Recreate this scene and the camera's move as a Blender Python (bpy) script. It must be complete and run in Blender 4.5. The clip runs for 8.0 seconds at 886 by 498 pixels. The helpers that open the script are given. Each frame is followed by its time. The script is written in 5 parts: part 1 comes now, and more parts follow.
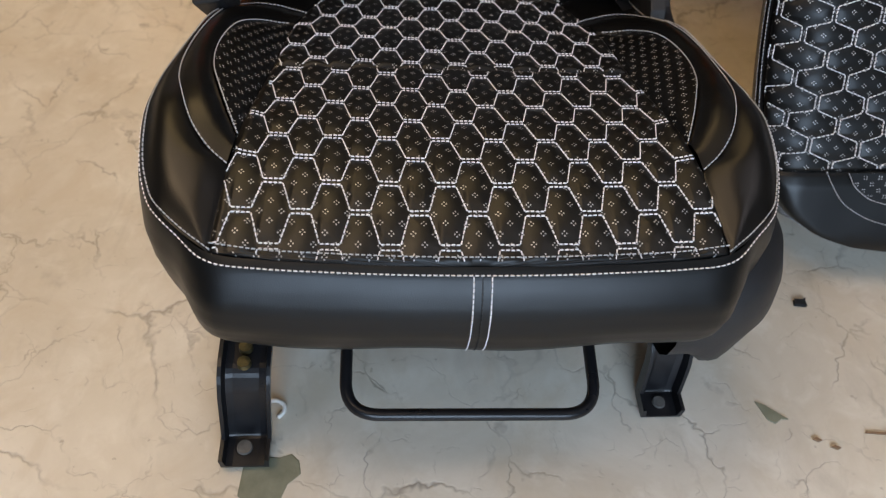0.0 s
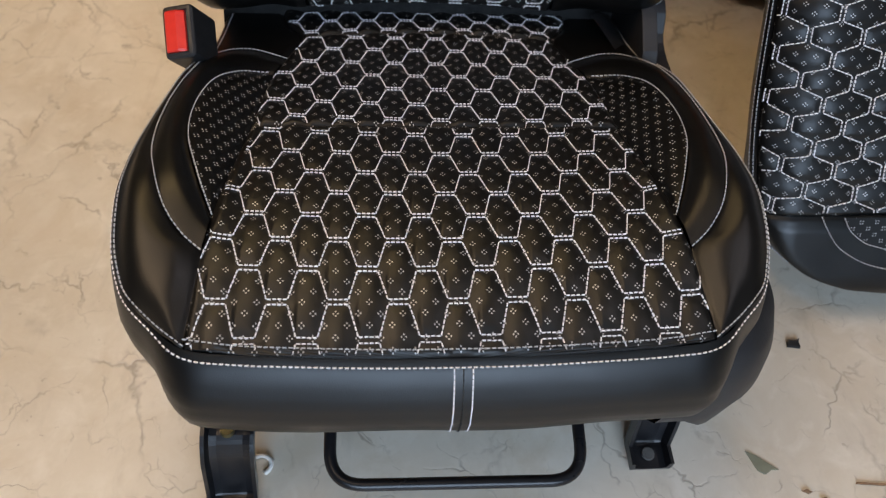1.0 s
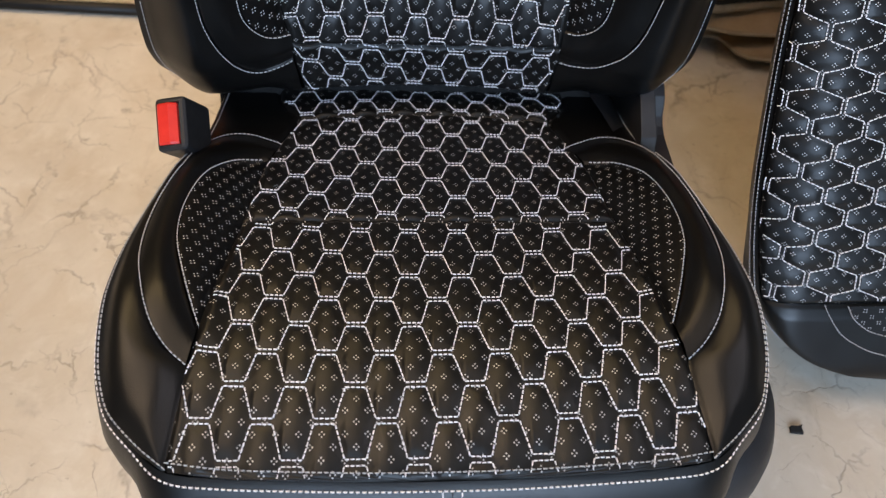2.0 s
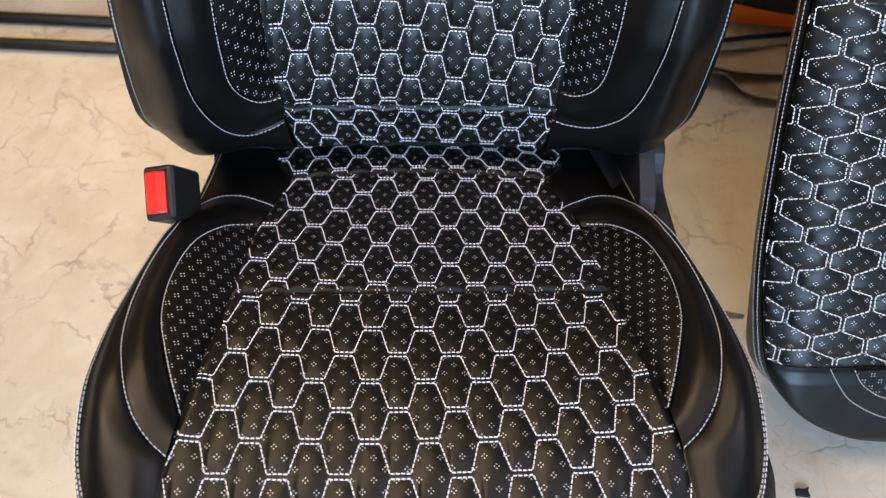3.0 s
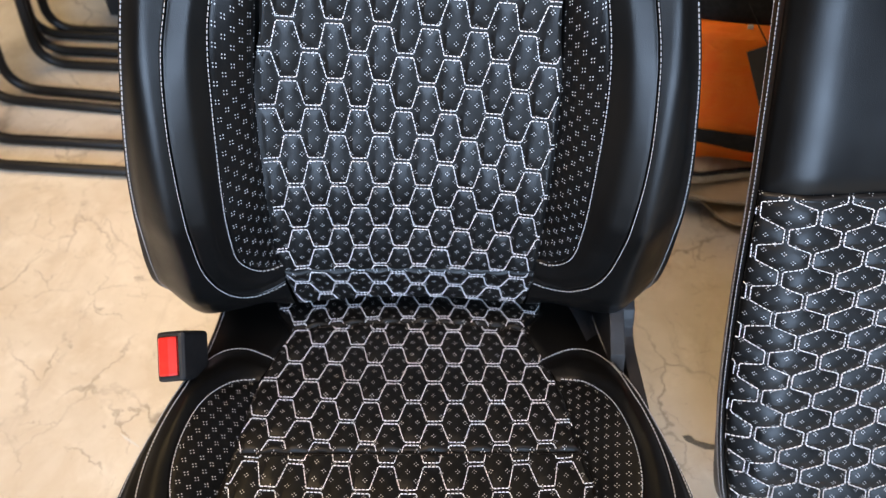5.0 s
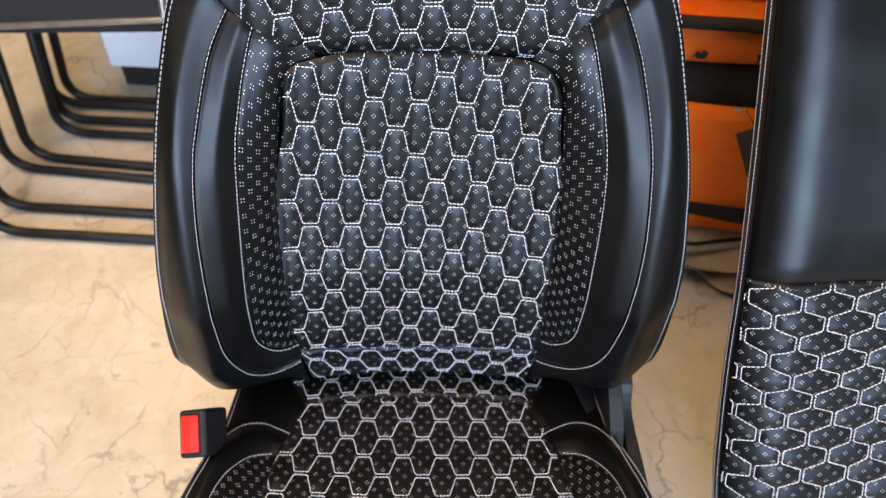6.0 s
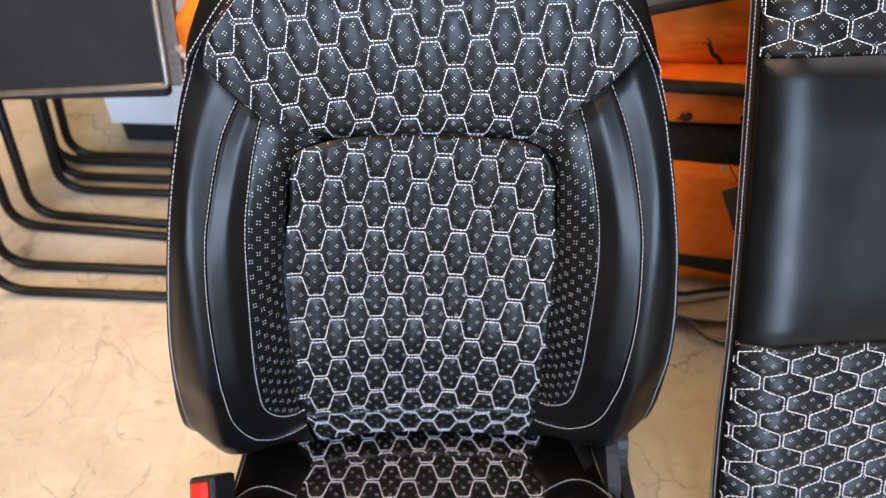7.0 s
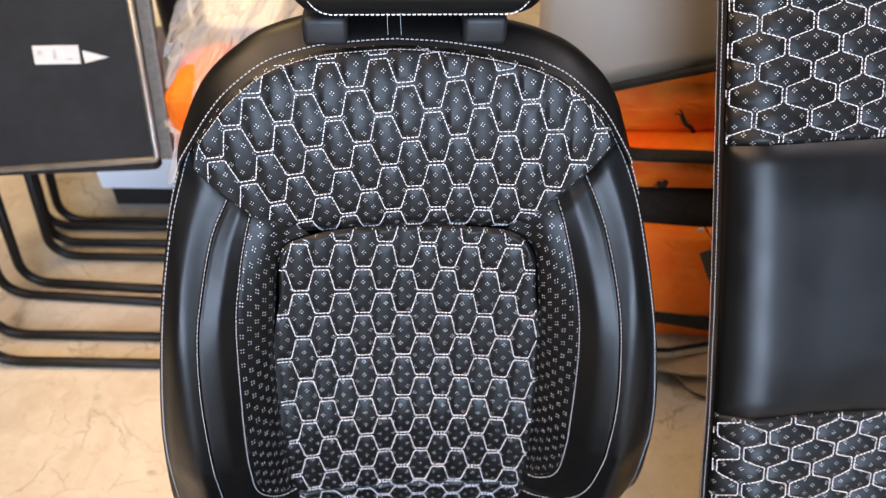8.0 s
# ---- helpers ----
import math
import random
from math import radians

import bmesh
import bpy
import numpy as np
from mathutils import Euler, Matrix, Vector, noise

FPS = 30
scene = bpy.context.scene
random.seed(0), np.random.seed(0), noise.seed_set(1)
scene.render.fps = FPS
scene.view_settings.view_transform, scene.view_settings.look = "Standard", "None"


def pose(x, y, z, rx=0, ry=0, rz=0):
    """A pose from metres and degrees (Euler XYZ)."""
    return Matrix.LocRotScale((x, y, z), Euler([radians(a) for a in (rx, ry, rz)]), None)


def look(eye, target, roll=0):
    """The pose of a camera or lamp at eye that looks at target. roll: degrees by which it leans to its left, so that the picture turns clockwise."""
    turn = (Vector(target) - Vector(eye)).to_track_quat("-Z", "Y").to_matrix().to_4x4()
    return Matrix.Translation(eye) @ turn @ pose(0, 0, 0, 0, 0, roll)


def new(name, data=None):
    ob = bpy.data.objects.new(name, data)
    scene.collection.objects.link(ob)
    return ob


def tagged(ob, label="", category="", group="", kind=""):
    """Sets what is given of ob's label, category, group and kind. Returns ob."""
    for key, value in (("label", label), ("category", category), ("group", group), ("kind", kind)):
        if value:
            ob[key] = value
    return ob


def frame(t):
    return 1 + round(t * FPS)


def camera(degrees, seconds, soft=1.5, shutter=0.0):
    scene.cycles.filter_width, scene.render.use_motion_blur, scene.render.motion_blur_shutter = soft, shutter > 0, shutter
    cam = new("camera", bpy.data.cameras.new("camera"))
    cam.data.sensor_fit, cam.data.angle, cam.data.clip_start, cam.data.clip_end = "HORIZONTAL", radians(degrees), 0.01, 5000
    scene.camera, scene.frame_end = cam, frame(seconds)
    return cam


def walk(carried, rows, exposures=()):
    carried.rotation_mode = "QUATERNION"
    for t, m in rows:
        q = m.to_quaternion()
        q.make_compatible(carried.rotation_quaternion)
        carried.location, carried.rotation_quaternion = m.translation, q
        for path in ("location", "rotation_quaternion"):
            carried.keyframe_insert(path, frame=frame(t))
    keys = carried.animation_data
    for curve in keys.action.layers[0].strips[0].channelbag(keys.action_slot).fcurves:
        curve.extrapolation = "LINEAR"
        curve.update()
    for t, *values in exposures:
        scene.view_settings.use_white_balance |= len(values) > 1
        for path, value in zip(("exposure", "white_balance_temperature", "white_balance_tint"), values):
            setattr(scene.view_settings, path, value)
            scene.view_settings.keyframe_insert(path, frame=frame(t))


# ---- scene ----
cam = camera(59.7, 8.0, soft=1.2)
PATH = [
    (0, (0.039, 0.027, 0.798), (0.041, 1.263, -0.775), 3.4),
    (0.5, (0.046, 0.07, 0.818), (0.049, 1.235, -0.807), 3.5),
    (1, (0.052, 0.119, 0.847), (0.052, 1.275, -0.785), 2.9),
    (1.5, (0.058, 0.16, 0.868), (0.043, 1.346, -0.742), 2.3),
    (1.7, (0.059, 0.172, 0.875), (0.042, 1.363, -0.732), 2.5),
    (2.8, (0.078, 0.243, 0.903), (0.022, 1.435, -0.701), 0.8),
    (3, (0.082, 0.256, 0.911), (0.018, 1.449, -0.693), 0.6),
    (3.5, (0.089, 0.286, 0.937), (-0.001, 1.486, -0.661), 0.0),
    (4, (0.093, 0.3, 0.969), (-0.005, 1.52, -0.613), -0.3),
    (4.5, (0.097, 0.308, 1.011), (0.005, 1.557, -0.549), 0.1),
    (4.7, (0.101, 0.306, 1.026), (0.015, 1.571, -0.52), 0.4),
    (5.8, (0.093, 0.307, 1.114), (0.007, 1.661, -0.356), 0.4),
    (6, (0.09, 0.307, 1.125), (0.0, 1.674, -0.331), 0.4),
    (6.5, (0.081, 0.309, 1.156), (-0.009, 1.702, -0.277), 0.0),
    (7, (0.08, 0.314, 1.184), (0.007, 1.737, -0.22), 0.1),
    (7.5, (0.083, 0.324, 1.215), (0.026, 1.774, -0.161), -0.5),
    (8, (0.085, 0.333, 1.247), (0.037, 1.815, -0.096), -0.5),
]
walk(cam, [(t, look(eye, target, roll)) for t, eye, target, roll in PATH], [(0, -0.98, 6900, 21), (1.7, -0.80, 6750, 22), (2.8, -0.45, 6420, 22), (3.5, -0.34, 6400, 21), (8, -0.23, 6900, 26)])

cam.data.dof.use_dof, cam.data.dof.focus_distance, cam.data.dof.aperture_fstop = True, 0.72, 5.6

# ---- light ----
world = bpy.data.worlds.new("world")
world.use_nodes = True
scene.world = world
sky = world.node_tree.nodes.new("ShaderNodeTexSky")
sky.sky_type, sky.sun_disc, sky.sun_elevation, sky.sun_rotation = "NISHITA", False, radians(40), radians(150)
world.node_tree.links.new(sky.outputs[0], world.node_tree.nodes["Background"].inputs[0])
world.node_tree.nodes["Background"].inputs[1].default_value = 0.12


def area(name, m, sx, sy, watts, colour):
    lamp = bpy.data.lights.new(name, "AREA")
    lamp.shape, lamp.size, lamp.size_y, lamp.energy, lamp.color = "RECTANGLE", sx, sy, watts, colour
    ob = new(name, lamp)
    ob.matrix_world = m
    return ob


area("shop_window_daylight", look((0.60, -2.45, 1.60), (0.35, 0.9, 0.45)), 2.0, 1.9, 265, (0.52, 0.77, 1.0))
area("ceiling_lamp_warm", look((-1.2, 0.7, 2.72), (-0.6, 1.2, 0)), 1.2, 0.6, 31, (1.0, 0.78, 0.45))
area("ceiling_lamp_rear", look((-0.45, 2.15, 2.72), (-0.45, 2.0, 0)), 1.8, 0.7, 58, (1.0, 0.76, 0.34))
area("ceiling_lamp", look((-0.60, 0.40, 2.74), (-0.60, 0.40, 0)), 1.5, 1.9, 42, (1.0, 0.80, 0.56))
# added fill aimed at the bags to brighten them, no known lamp there
area("ceiling_lamp_side", look((1.5, 0.8, 2.72), (0.8, 1.4, 0.4)), 0.6, 1.2, 24, (0.96, 0.97, 1.0))


# ---- materials ----
class Nodes:
    """A small helper around one material's node tree."""

    def __init__(self, name, rough=0.5, metal=0.0, colour=(0.5, 0.5, 0.5)):
        self.mat = bpy.data.materials.new(name)
        self.mat.use_nodes = True
        self.tree = self.mat.node_tree
        self.bsdf = self.tree.nodes["Principled BSDF"]
        self.bsdf.inputs["Roughness"].default_value = rough
        self.bsdf.inputs["Metallic"].default_value = metal
        self.bsdf.inputs["Base Color"].default_value = (*colour, 1)

    def add(self, kind, **values):
        node = self.tree.nodes.new(kind)
        for key, value in values.items():
            node.inputs[key.replace("_", " ")].default_value = value
        return node

    def link(self, a, b):
        self.tree.links.new(a, b)

    def math(self, op, a, b=None):
        node = self.tree.nodes.new("ShaderNodeMath")
        node.operation = op
        for n, v in enumerate((a, b)):
            if v is None:
                continue
            if isinstance(v, (int, float)):
                node.inputs[n].default_value = v
            else:
                self.link(v, node.inputs[n])
        return node.outputs[0]

    def place(self, uv=False, scale=None):
        out = self.tree.nodes.new("ShaderNodeTexCoord").outputs["UV" if uv else "Object"]
        if scale:
            m = self.add("ShaderNodeMapping", Scale=scale)
            self.link(out, m.inputs[0])
            out = m.outputs[0]
        return out

    def noise(self, where, scale, detail=4.0, rough=0.55, distort=0.0):
        n = self.add("ShaderNodeTexNoise", Scale=scale, Detail=detail, Roughness=rough, Distortion=distort)
        self.link(where, n.inputs["Vector"])
        return n.outputs[0]

    def ramp(self, fac, *stops):
        r = self.tree.nodes.new("ShaderNodeValToRGB")
        while len(r.color_ramp.elements) < len(stops):
            r.color_ramp.elements.new(0.5)
        for e, (p, c) in zip(r.color_ramp.elements, stops):
            e.position = p
            e.color = (c, c, c, 1) if isinstance(c, (int, float)) else (*c, 1)
        self.link(fac, r.inputs[0])
        return r.outputs[0]

    def mix(self, fac, a, b, kind="MIX"):
        m = self.tree.nodes.new("ShaderNodeMix")
        m.data_type, m.blend_type = "RGBA", kind
        for n, v in ((0, fac), (6, a), (7, b)):
            if isinstance(v, (int, float)):
                m.inputs[n].default_value = v
            elif isinstance(v, tuple):
                m.inputs[n].default_value = (*v, 1)
            else:
                self.link(v, m.inputs[n])
        return m.outputs[2]

    def colour(self, out):
        self.link(out, self.bsdf.inputs["Base Color"])

    def rough(self, out):
        self.link(out, self.bsdf.inputs["Roughness"])

    def bump(self, out, strength=0.3, far=0.001):
        b = self.add("ShaderNodeBump", Strength=strength, Distance=far)
        self.link(out, b.inputs["Height"])
        self.link(b.outputs[0], self.bsdf.inputs["Normal"])


def perforation(n, wide, high, r, square, size):
    """1 on small punched dots, in clusters of four on a centred lattice, by the sheet's own metres."""
    sep = n.tree.nodes.new("ShaderNodeSeparateXYZ")
    n.link(n.place(uv=True), sep.inputs[0])
    best = None
    for shift in (0.0, 0.5):
        local = []
        for out, pitch in ((sep.outputs[0], wide), (sep.outputs[1], high)):
            f = n.math("FRACT", n.math("ADD", n.math("DIVIDE", out, pitch), shift + 100.0))
            local.append(n.math("ABSOLUTE", n.math("MULTIPLY", n.math("SUBTRACT", f, 0.5), pitch)))
        spots = [(r, r)] if square else [(r, 0.0), (0.0, r)]
        for a, b in spots:
            dx, dy = n.math("SUBTRACT", local[0], a), n.math("SUBTRACT", local[1], b)
            d = n.math("SQRT", n.math("ADD", n.math("MULTIPLY", dx, dx), n.math("MULTIPLY", dy, dy)))
            best = d if best is None else n.math("MINIMUM", best, d)
    return n.math("LESS_THAN", best, size)


def leather(name, dots=None, base=0.0028, shine=0.34, dot=0.38, rough=0.37):
    n = Nodes(name, rough=0.42)
    here = n.place()
    grain = n.add("ShaderNodeTexVoronoi", Scale=950.0)
    n.link(here, grain.inputs["Vector"])
    big = n.noise(here, 9.0, 5.0)
    dark, light = (base * 0.8, base * 0.78, base * 0.77), (base * 1.25, base * 1.22, base * 1.2)
    colour = n.mix(big, dark, light)
    n.rough(n.ramp(n.noise(here, 24.0, 6.0), (0.3, rough - 0.04), (0.7, rough + 0.05)))
    height = n.math("ADD", n.math("MULTIPLY", grain.outputs["Distance"], 0.35), n.math("MULTIPLY", n.noise(here, 60.0, 3.0), 0.25))
    if dots:
        spot = perforation(n, *dots)
        colour = n.mix(spot, colour, (dot, dot * 0.98, dot * 0.98))
        height = n.math("SUBTRACT", height, n.math("MULTIPLY", spot, 0.8))
    n.colour(colour)
    n.bump(height, 0.16, 0.0012)
    n.bsdf.inputs["Specular IOR Level"].default_value = shine
    return n.mat


def grainy(name, a, b, rough, scale=60.0, metal=0.0, bump=0.15, far=0.001, rough_to=None):
    n = Nodes(name, rough, metal)
    here = n.place()
    n.colour(n.mix(n.ramp(n.noise(here, scale, 6.0), (0.3, 0.0), (0.7, 1.0)), a, b))
    n.rough(n.ramp(n.noise(here, scale * 0.35, 5.0), (0.3, rough), (0.75, rough_to or rough * 1.25)))
    n.bump(n.noise(here, scale * 8, 3.0), bump, far)
    return n.mat


LEATHER = leather("black_leather")
QUILT = leather("quilted_perforated_leather", (0.0174, 0.0178, 0.0018, False, 0.00066), base=0.0032, shine=0.36, dot=0.38, rough=0.43)
PERF = leather("perforated_leather", (0.0180, 0.0156, 0.00150, True, 0.00074), base=0.0030, shine=0.30, dot=0.38)
THREAD = grainy("white_thread", (0.72, 0.69, 0.71), (0.84, 0.81, 0.83), 0.75, 300.0)
SEAM_THREAD = grainy("grey_white_thread", (0.36, 0.355, 0.36), (0.46, 0.455, 0.46), 0.75, 300.0)
BLACK_THREAD = grainy("black_thread", (0.006, 0.006, 0.006), (0.015, 0.015, 0.015), 0.6, 300.0)
PLASTIC = grainy("black_plastic", (0.008, 0.008, 0.009), (0.015, 0.015, 0.016), 0.46, 120.0)
TRIM = grainy("satin_black_plastic", (0.010, 0.010, 0.011), (0.018, 0.017, 0.018), 0.48, 40.0)
STEEL = grainy("black_painted_steel", (0.006, 0.006, 0.007), (0.014, 0.014, 0.016), 0.26, 30.0, bump=0.05)
STEEL.node_tree.nodes["Principled BSDF"].inputs["Specular IOR Level"].default_value = 0.3
ZINC = grainy("yellow_zinc_bolt", (0.17, 0.145, 0.07), (0.25, 0.215, 0.11), 0.35, 200.0, metal=0.9)
PALE = grainy("pale_plastic_clip", (0.70, 0.67, 0.62), (0.8, 0.78, 0.74), 0.5, 100.0)
RED = grainy("red_plastic", (0.62, 0.02, 0.012), (0.72, 0.035, 0.02), 0.33, 60.0)
ALLOY = grainy("dull_alloy", (0.30, 0.28, 0.26), (0.42, 0.40, 0.37), 0.35, 40.0, metal=0.8)
CHROME = grainy("brushed_chrome", (0.62, 0.61, 0.6), (0.78, 0.78, 0.78), 0.22, 40.0, metal=1.0)
TUBE = grainy("black_tube", (0.004, 0.004, 0.004), (0.010, 0.009, 0.008), 0.40, 30.0, bump=0.04)
TUBE.node_tree.nodes["Principled BSDF"].inputs["Specular IOR Level"].default_value = 0.25
CLOTH = grainy("black_upholstery", (0.003, 0.0045, 0.0075), (0.007, 0.009, 0.013), 0.72, 26.0, bump=0.3)
PAPER = grainy("white_paper", (0.52, 0.52, 0.51), (0.62, 0.62, 0.60), 0.7, 50.0)
INK = grainy("grey_print", (0.36, 0.36, 0.37), (0.50, 0.50, 0.51), 0.7, 80.0)
WHITE = grainy("white_laminate", (0.76, 0.79, 0.83), (0.82, 0.84, 0.87), 0.4, 5.0)
BLACK = grainy("black_laminate", (0.010, 0.010, 0.010), (0.018, 0.017, 0.016), 0.5, 20.0)
BEIGE = grainy("beige_board", (0.20, 0.17, 0.135), (0.25, 0.215, 0.175), 0.35, 3.0, rough_to=0.5)
WEB = grainy("black_webbing", (0.004, 0.004, 0.004), (0.010, 0.010, 0.010), 0.85, 250.0, bump=0.4)
WALL = grainy("painted_wall", (0.14, 0.125, 0.105), (0.18, 0.165, 0.14), 0.7, 2.5)
CARD = grainy("dark_card", (0.035, 0.033, 0.03), (0.055, 0.05, 0.046), 0.6, 30.0)
DULL = grainy("dull_grey_steel", (0.10, 0.10, 0.095), (0.16, 0.155, 0.15), 0.5, 120.0, metal=0.5)
CHIP = grainy("green_grey_paint", (0.13, 0.13, 0.085), (0.20, 0.20, 0.14), 0.55, 45.0)
HEM = grainy("pale_canvas", (0.30, 0.235, 0.155), (0.42, 0.35, 0.25), 0.8, 60.0, bump=0.4)
STICK = grainy("brown_sliver", (0.16, 0.09, 0.05), (0.26, 0.16, 0.09), 0.7, 80.0)


def nylon():
    n = Nodes("orange_nylon", 0.55)
    n.bsdf.inputs["Specular IOR Level"].default_value = 0.3
    here = n.place()
    blot = n.ramp(n.noise(here, 11.0, 6.0, 0.6, 0.6), (0.35, 0.0), (0.7, 1.0))
    n.colour(n.mix(blot, (0.92, 0.13, 0.004), (0.95, 0.25, 0.018)))
    wrinkle = n.noise(n.place(scale=(5.0, 5.0, 16.0)), 3.0, 6.0, 0.6, 1.2)
    weave = n.noise(here, 700.0, 2.0)
    n.bump(n.math("ADD", n.math("MULTIPLY", wrinkle, 1.0), n.math("MULTIPLY", weave, 0.06)), 0.6, 0.012)
    return n.mat


def canvas():
    n = Nodes("brown_canvas", 0.8)
    here = n.place()
    n.colour(n.mix(n.ramp(n.noise(here, 7.0, 5.0), (0.3, 0.0), (0.7, 1.0)), (0.24, 0.155, 0.08), (0.46, 0.34, 0.21)))
    n.bump(n.noise(here, 12.0, 6.0, 0.6, 0.8), 0.5, 0.01)
    return n.mat


def film():
    n = Nodes("clear_film", 0.14, colour=(0.86, 0.84, 0.82))
    n.bsdf.inputs["Alpha"].default_value = 0.42
    n.bump(n.noise(n.place(), 45.0, 5.0, 0.6, 1.5), 0.8, 0.006)
    return n.mat


def concrete():
    """Cream-painted concrete, with fine dark cracks, scuffs and stains."""
    n = Nodes("painted_concrete", 0.4)
    here = n.place()
    warp = n.add("ShaderNodeTexNoise", Scale=5.0, Detail=5.0, Roughness=0.6)
    n.link(here, warp.inputs["Vector"])
    push = n.tree.nodes.new("ShaderNodeVectorMath")
    push.operation = "MULTIPLY_ADD"
    n.link(warp.outputs[1], push.inputs[0])
    push.inputs[1].default_value = (0.22, 0.22, 0.0)
    n.link(here, push.inputs[2])
    lines = []
    for scale, wide, faint, low in ((3.9, 0.014, 1.0, 0.44), (9.0, 0.020, 0.8, 0.46), (21.0, 0.030, 0.55, 0.52)):
        v = n.add("ShaderNodeTexVoronoi", Scale=scale)
        v.feature = "DISTANCE_TO_EDGE"
        n.link(push.outputs[0], v.inputs["Vector"])
        keep = n.ramp(n.noise(here, scale * 1.15, 4.0), (low, 0.0), (low + 0.14, faint))
        lines.append(n.math("MULTIPLY", n.ramp(v.outputs[0], (0.0, 1.0), (wide, 0.0)), keep))
    crack = n.math("MAXIMUM", n.math("MAXIMUM", lines[0], lines[1]), lines[2])
    cloud = n.ramp(n.noise(here, 2.3, 8.0, 0.65, 0.4), (0.34, 0.0), (0.66, 1.0))
    colour = n.mix(cloud, (0.48, 0.42, 0.335), (0.66, 0.605, 0.52))
    blotch = n.ramp(n.noise(here, 9.0, 7.0, 0.62, 0.9), (0.47, 0.0), (0.66, 1.0))
    colour = n.mix(n.math("MULTIPLY", blotch, 0.45), colour, (0.45, 0.365, 0.26))
    worn = n.ramp(n.noise(here, 17.0, 6.0, 0.6, 0.5), (0.54, 0.0), (0.68, 1.0))
    colour = n.mix(n.math("MULTIPLY", worn, 0.35), colour, (0.70, 0.655, 0.58))
    scuff = n.ramp(n.noise(n.place(scale=(7.0, 3.0, 1.0)), 2.2, 8.0, 0.65, 1.0), (0.55, 0.0), (0.75, 1.0))
    colour = n.mix(n.math("MULTIPLY", scuff, 0.45), colour, (0.38, 0.33, 0.27))
    specks = n.ramp(n.noise(here, 65.0, 2.0), (0.71, 0.0), (0.75, 1.0))
    colour = n.mix(n.math("MULTIPLY", specks, 0.4), colour, (0.22, 0.18, 0.14))
    colour = n.mix(n.math("MULTIPLY", crack, 0.62), colour, (0.13, 0.10, 0.075))
    n.colour(colour)
    n.rough(n.ramp(n.noise(here, 6.0, 6.0), (0.3, 0.28), (0.7, 0.55)))
    n.bump(n.math("SUBTRACT", n.math("MULTIPLY", n.noise(here, 22.0, 6.0), 0.5), crack), 0.25, 0.003)
    return n.mat


CONCRETE, NYLON, CANVAS, FILM = concrete(), nylon(), canvas(), film()


# ---- mesh helpers ----
def link_mesh(name, me, material, parent=None, label="", smooth=True):
    me.materials.append(material)
    if smooth:
        me.polygons.foreach_set("use_smooth", [True] * len(me.polygons))
    ob = new(name, me)
    ob.parent = parent
    return tagged(ob, label)


def part(name, bm, material, parent=None, label="", smooth=True):
    me = bpy.data.meshes.new(name)
    bmesh.ops.recalc_face_normals(bm, faces=bm.faces)
    bm.to_mesh(me)
    bm.free()
    return link_mesh(name, me, material, parent, label, smooth)


def raw(name, verts, faces, material, parent=None, label="", uv=None, smooth=True):
    me = bpy.data.meshes.new(name)
    me.from_pydata(np.asarray(verts, float).tolist(), [], [list(map(int, f)) for f in faces])
    if uv is not None:
        layer, loops = me.uv_layers.new(name="sheet"), np.empty(len(me.loops), int)
        me.loops.foreach_get("vertex_index", loops)
        layer.data.foreach_set("uv", np.asarray(uv, float)[loops].ravel())
    return link_mesh(name, me, material, parent, label, smooth)


def grid_faces(rows, cols, flip=False, wrap=False):
    out = []
    for r in range(rows - 1):
        for c in range(cols if wrap else cols - 1):
            d = (c + 1) % cols
            q = (r * cols + c, r * cols + d, (r + 1) * cols + d, (r + 1) * cols + c)
            out.append(q[::-1] if flip else q)
    return out


def sheet(name, grid, material, parent, label="", uv=None, flip=False, wrap=False):
    rows, cols = grid.shape[:2]
    return raw(name, grid.reshape(-1, 3), grid_faces(rows, cols, flip, wrap), material, parent, label, None if uv is None else uv.reshape(-1, 2))


def smooth(t):
    t = np.clip(t, 0.0, 1.0)
    return t * t * (3 - 2 * t)


def along(points, n):
    """n points at even steps on a smooth curve through the given ones."""
    p = np.asarray(points, float)
    q = np.vstack([2 * p[0] - p[1], p, 2 * p[-1] - p[-2]])
    t = np.linspace(0, 1, 24, endpoint=False)[:, None]
    fine = [0.5 * (2 * b + (c - a) * t + (2 * a - 5 * b + 4 * c - d) * t**2 + (3 * b - a - 3 * c + d) * t**3) for a, b, c, d in zip(q, q[1:], q[2:], q[3:])]
    fine = np.vstack([*fine, p[-1:]])
    far = np.r_[0, np.cumsum(np.linalg.norm(np.diff(fine, axis=0), axis=1))]
    s = np.linspace(0, far[-1], n)
    return np.stack([np.interp(s, far, fine[:, k]) for k in range(fine.shape[1])], 1)


def curve_of(pairs):
    """A smooth function of one number through the given pairs."""
    fine = along(pairs, 400)
    return lambda t: np.interp(t, fine[:, 0], fine[:, 1])


def box(bm, lo, hi, bevel=0.0, m=None, segments=2):
    made = bmesh.ops.create_cube(bm, size=1.0)["verts"]
    for v in made:
        v.co = Vector([a + (b - a) * (c + 0.5) for a, b, c in zip(lo, hi, v.co)])
    if bevel:
        edges = {e for v in made for e in v.link_edges}
        made = bmesh.ops.bevel(bm, geom=list(edges), offset=bevel, segments=segments, affect="EDGES", profile=0.6, clamp_overlap=True)["verts"]
    if m is not None:
        bmesh.ops.transform(bm, matrix=m, verts=list({v for v in made}))
    return made


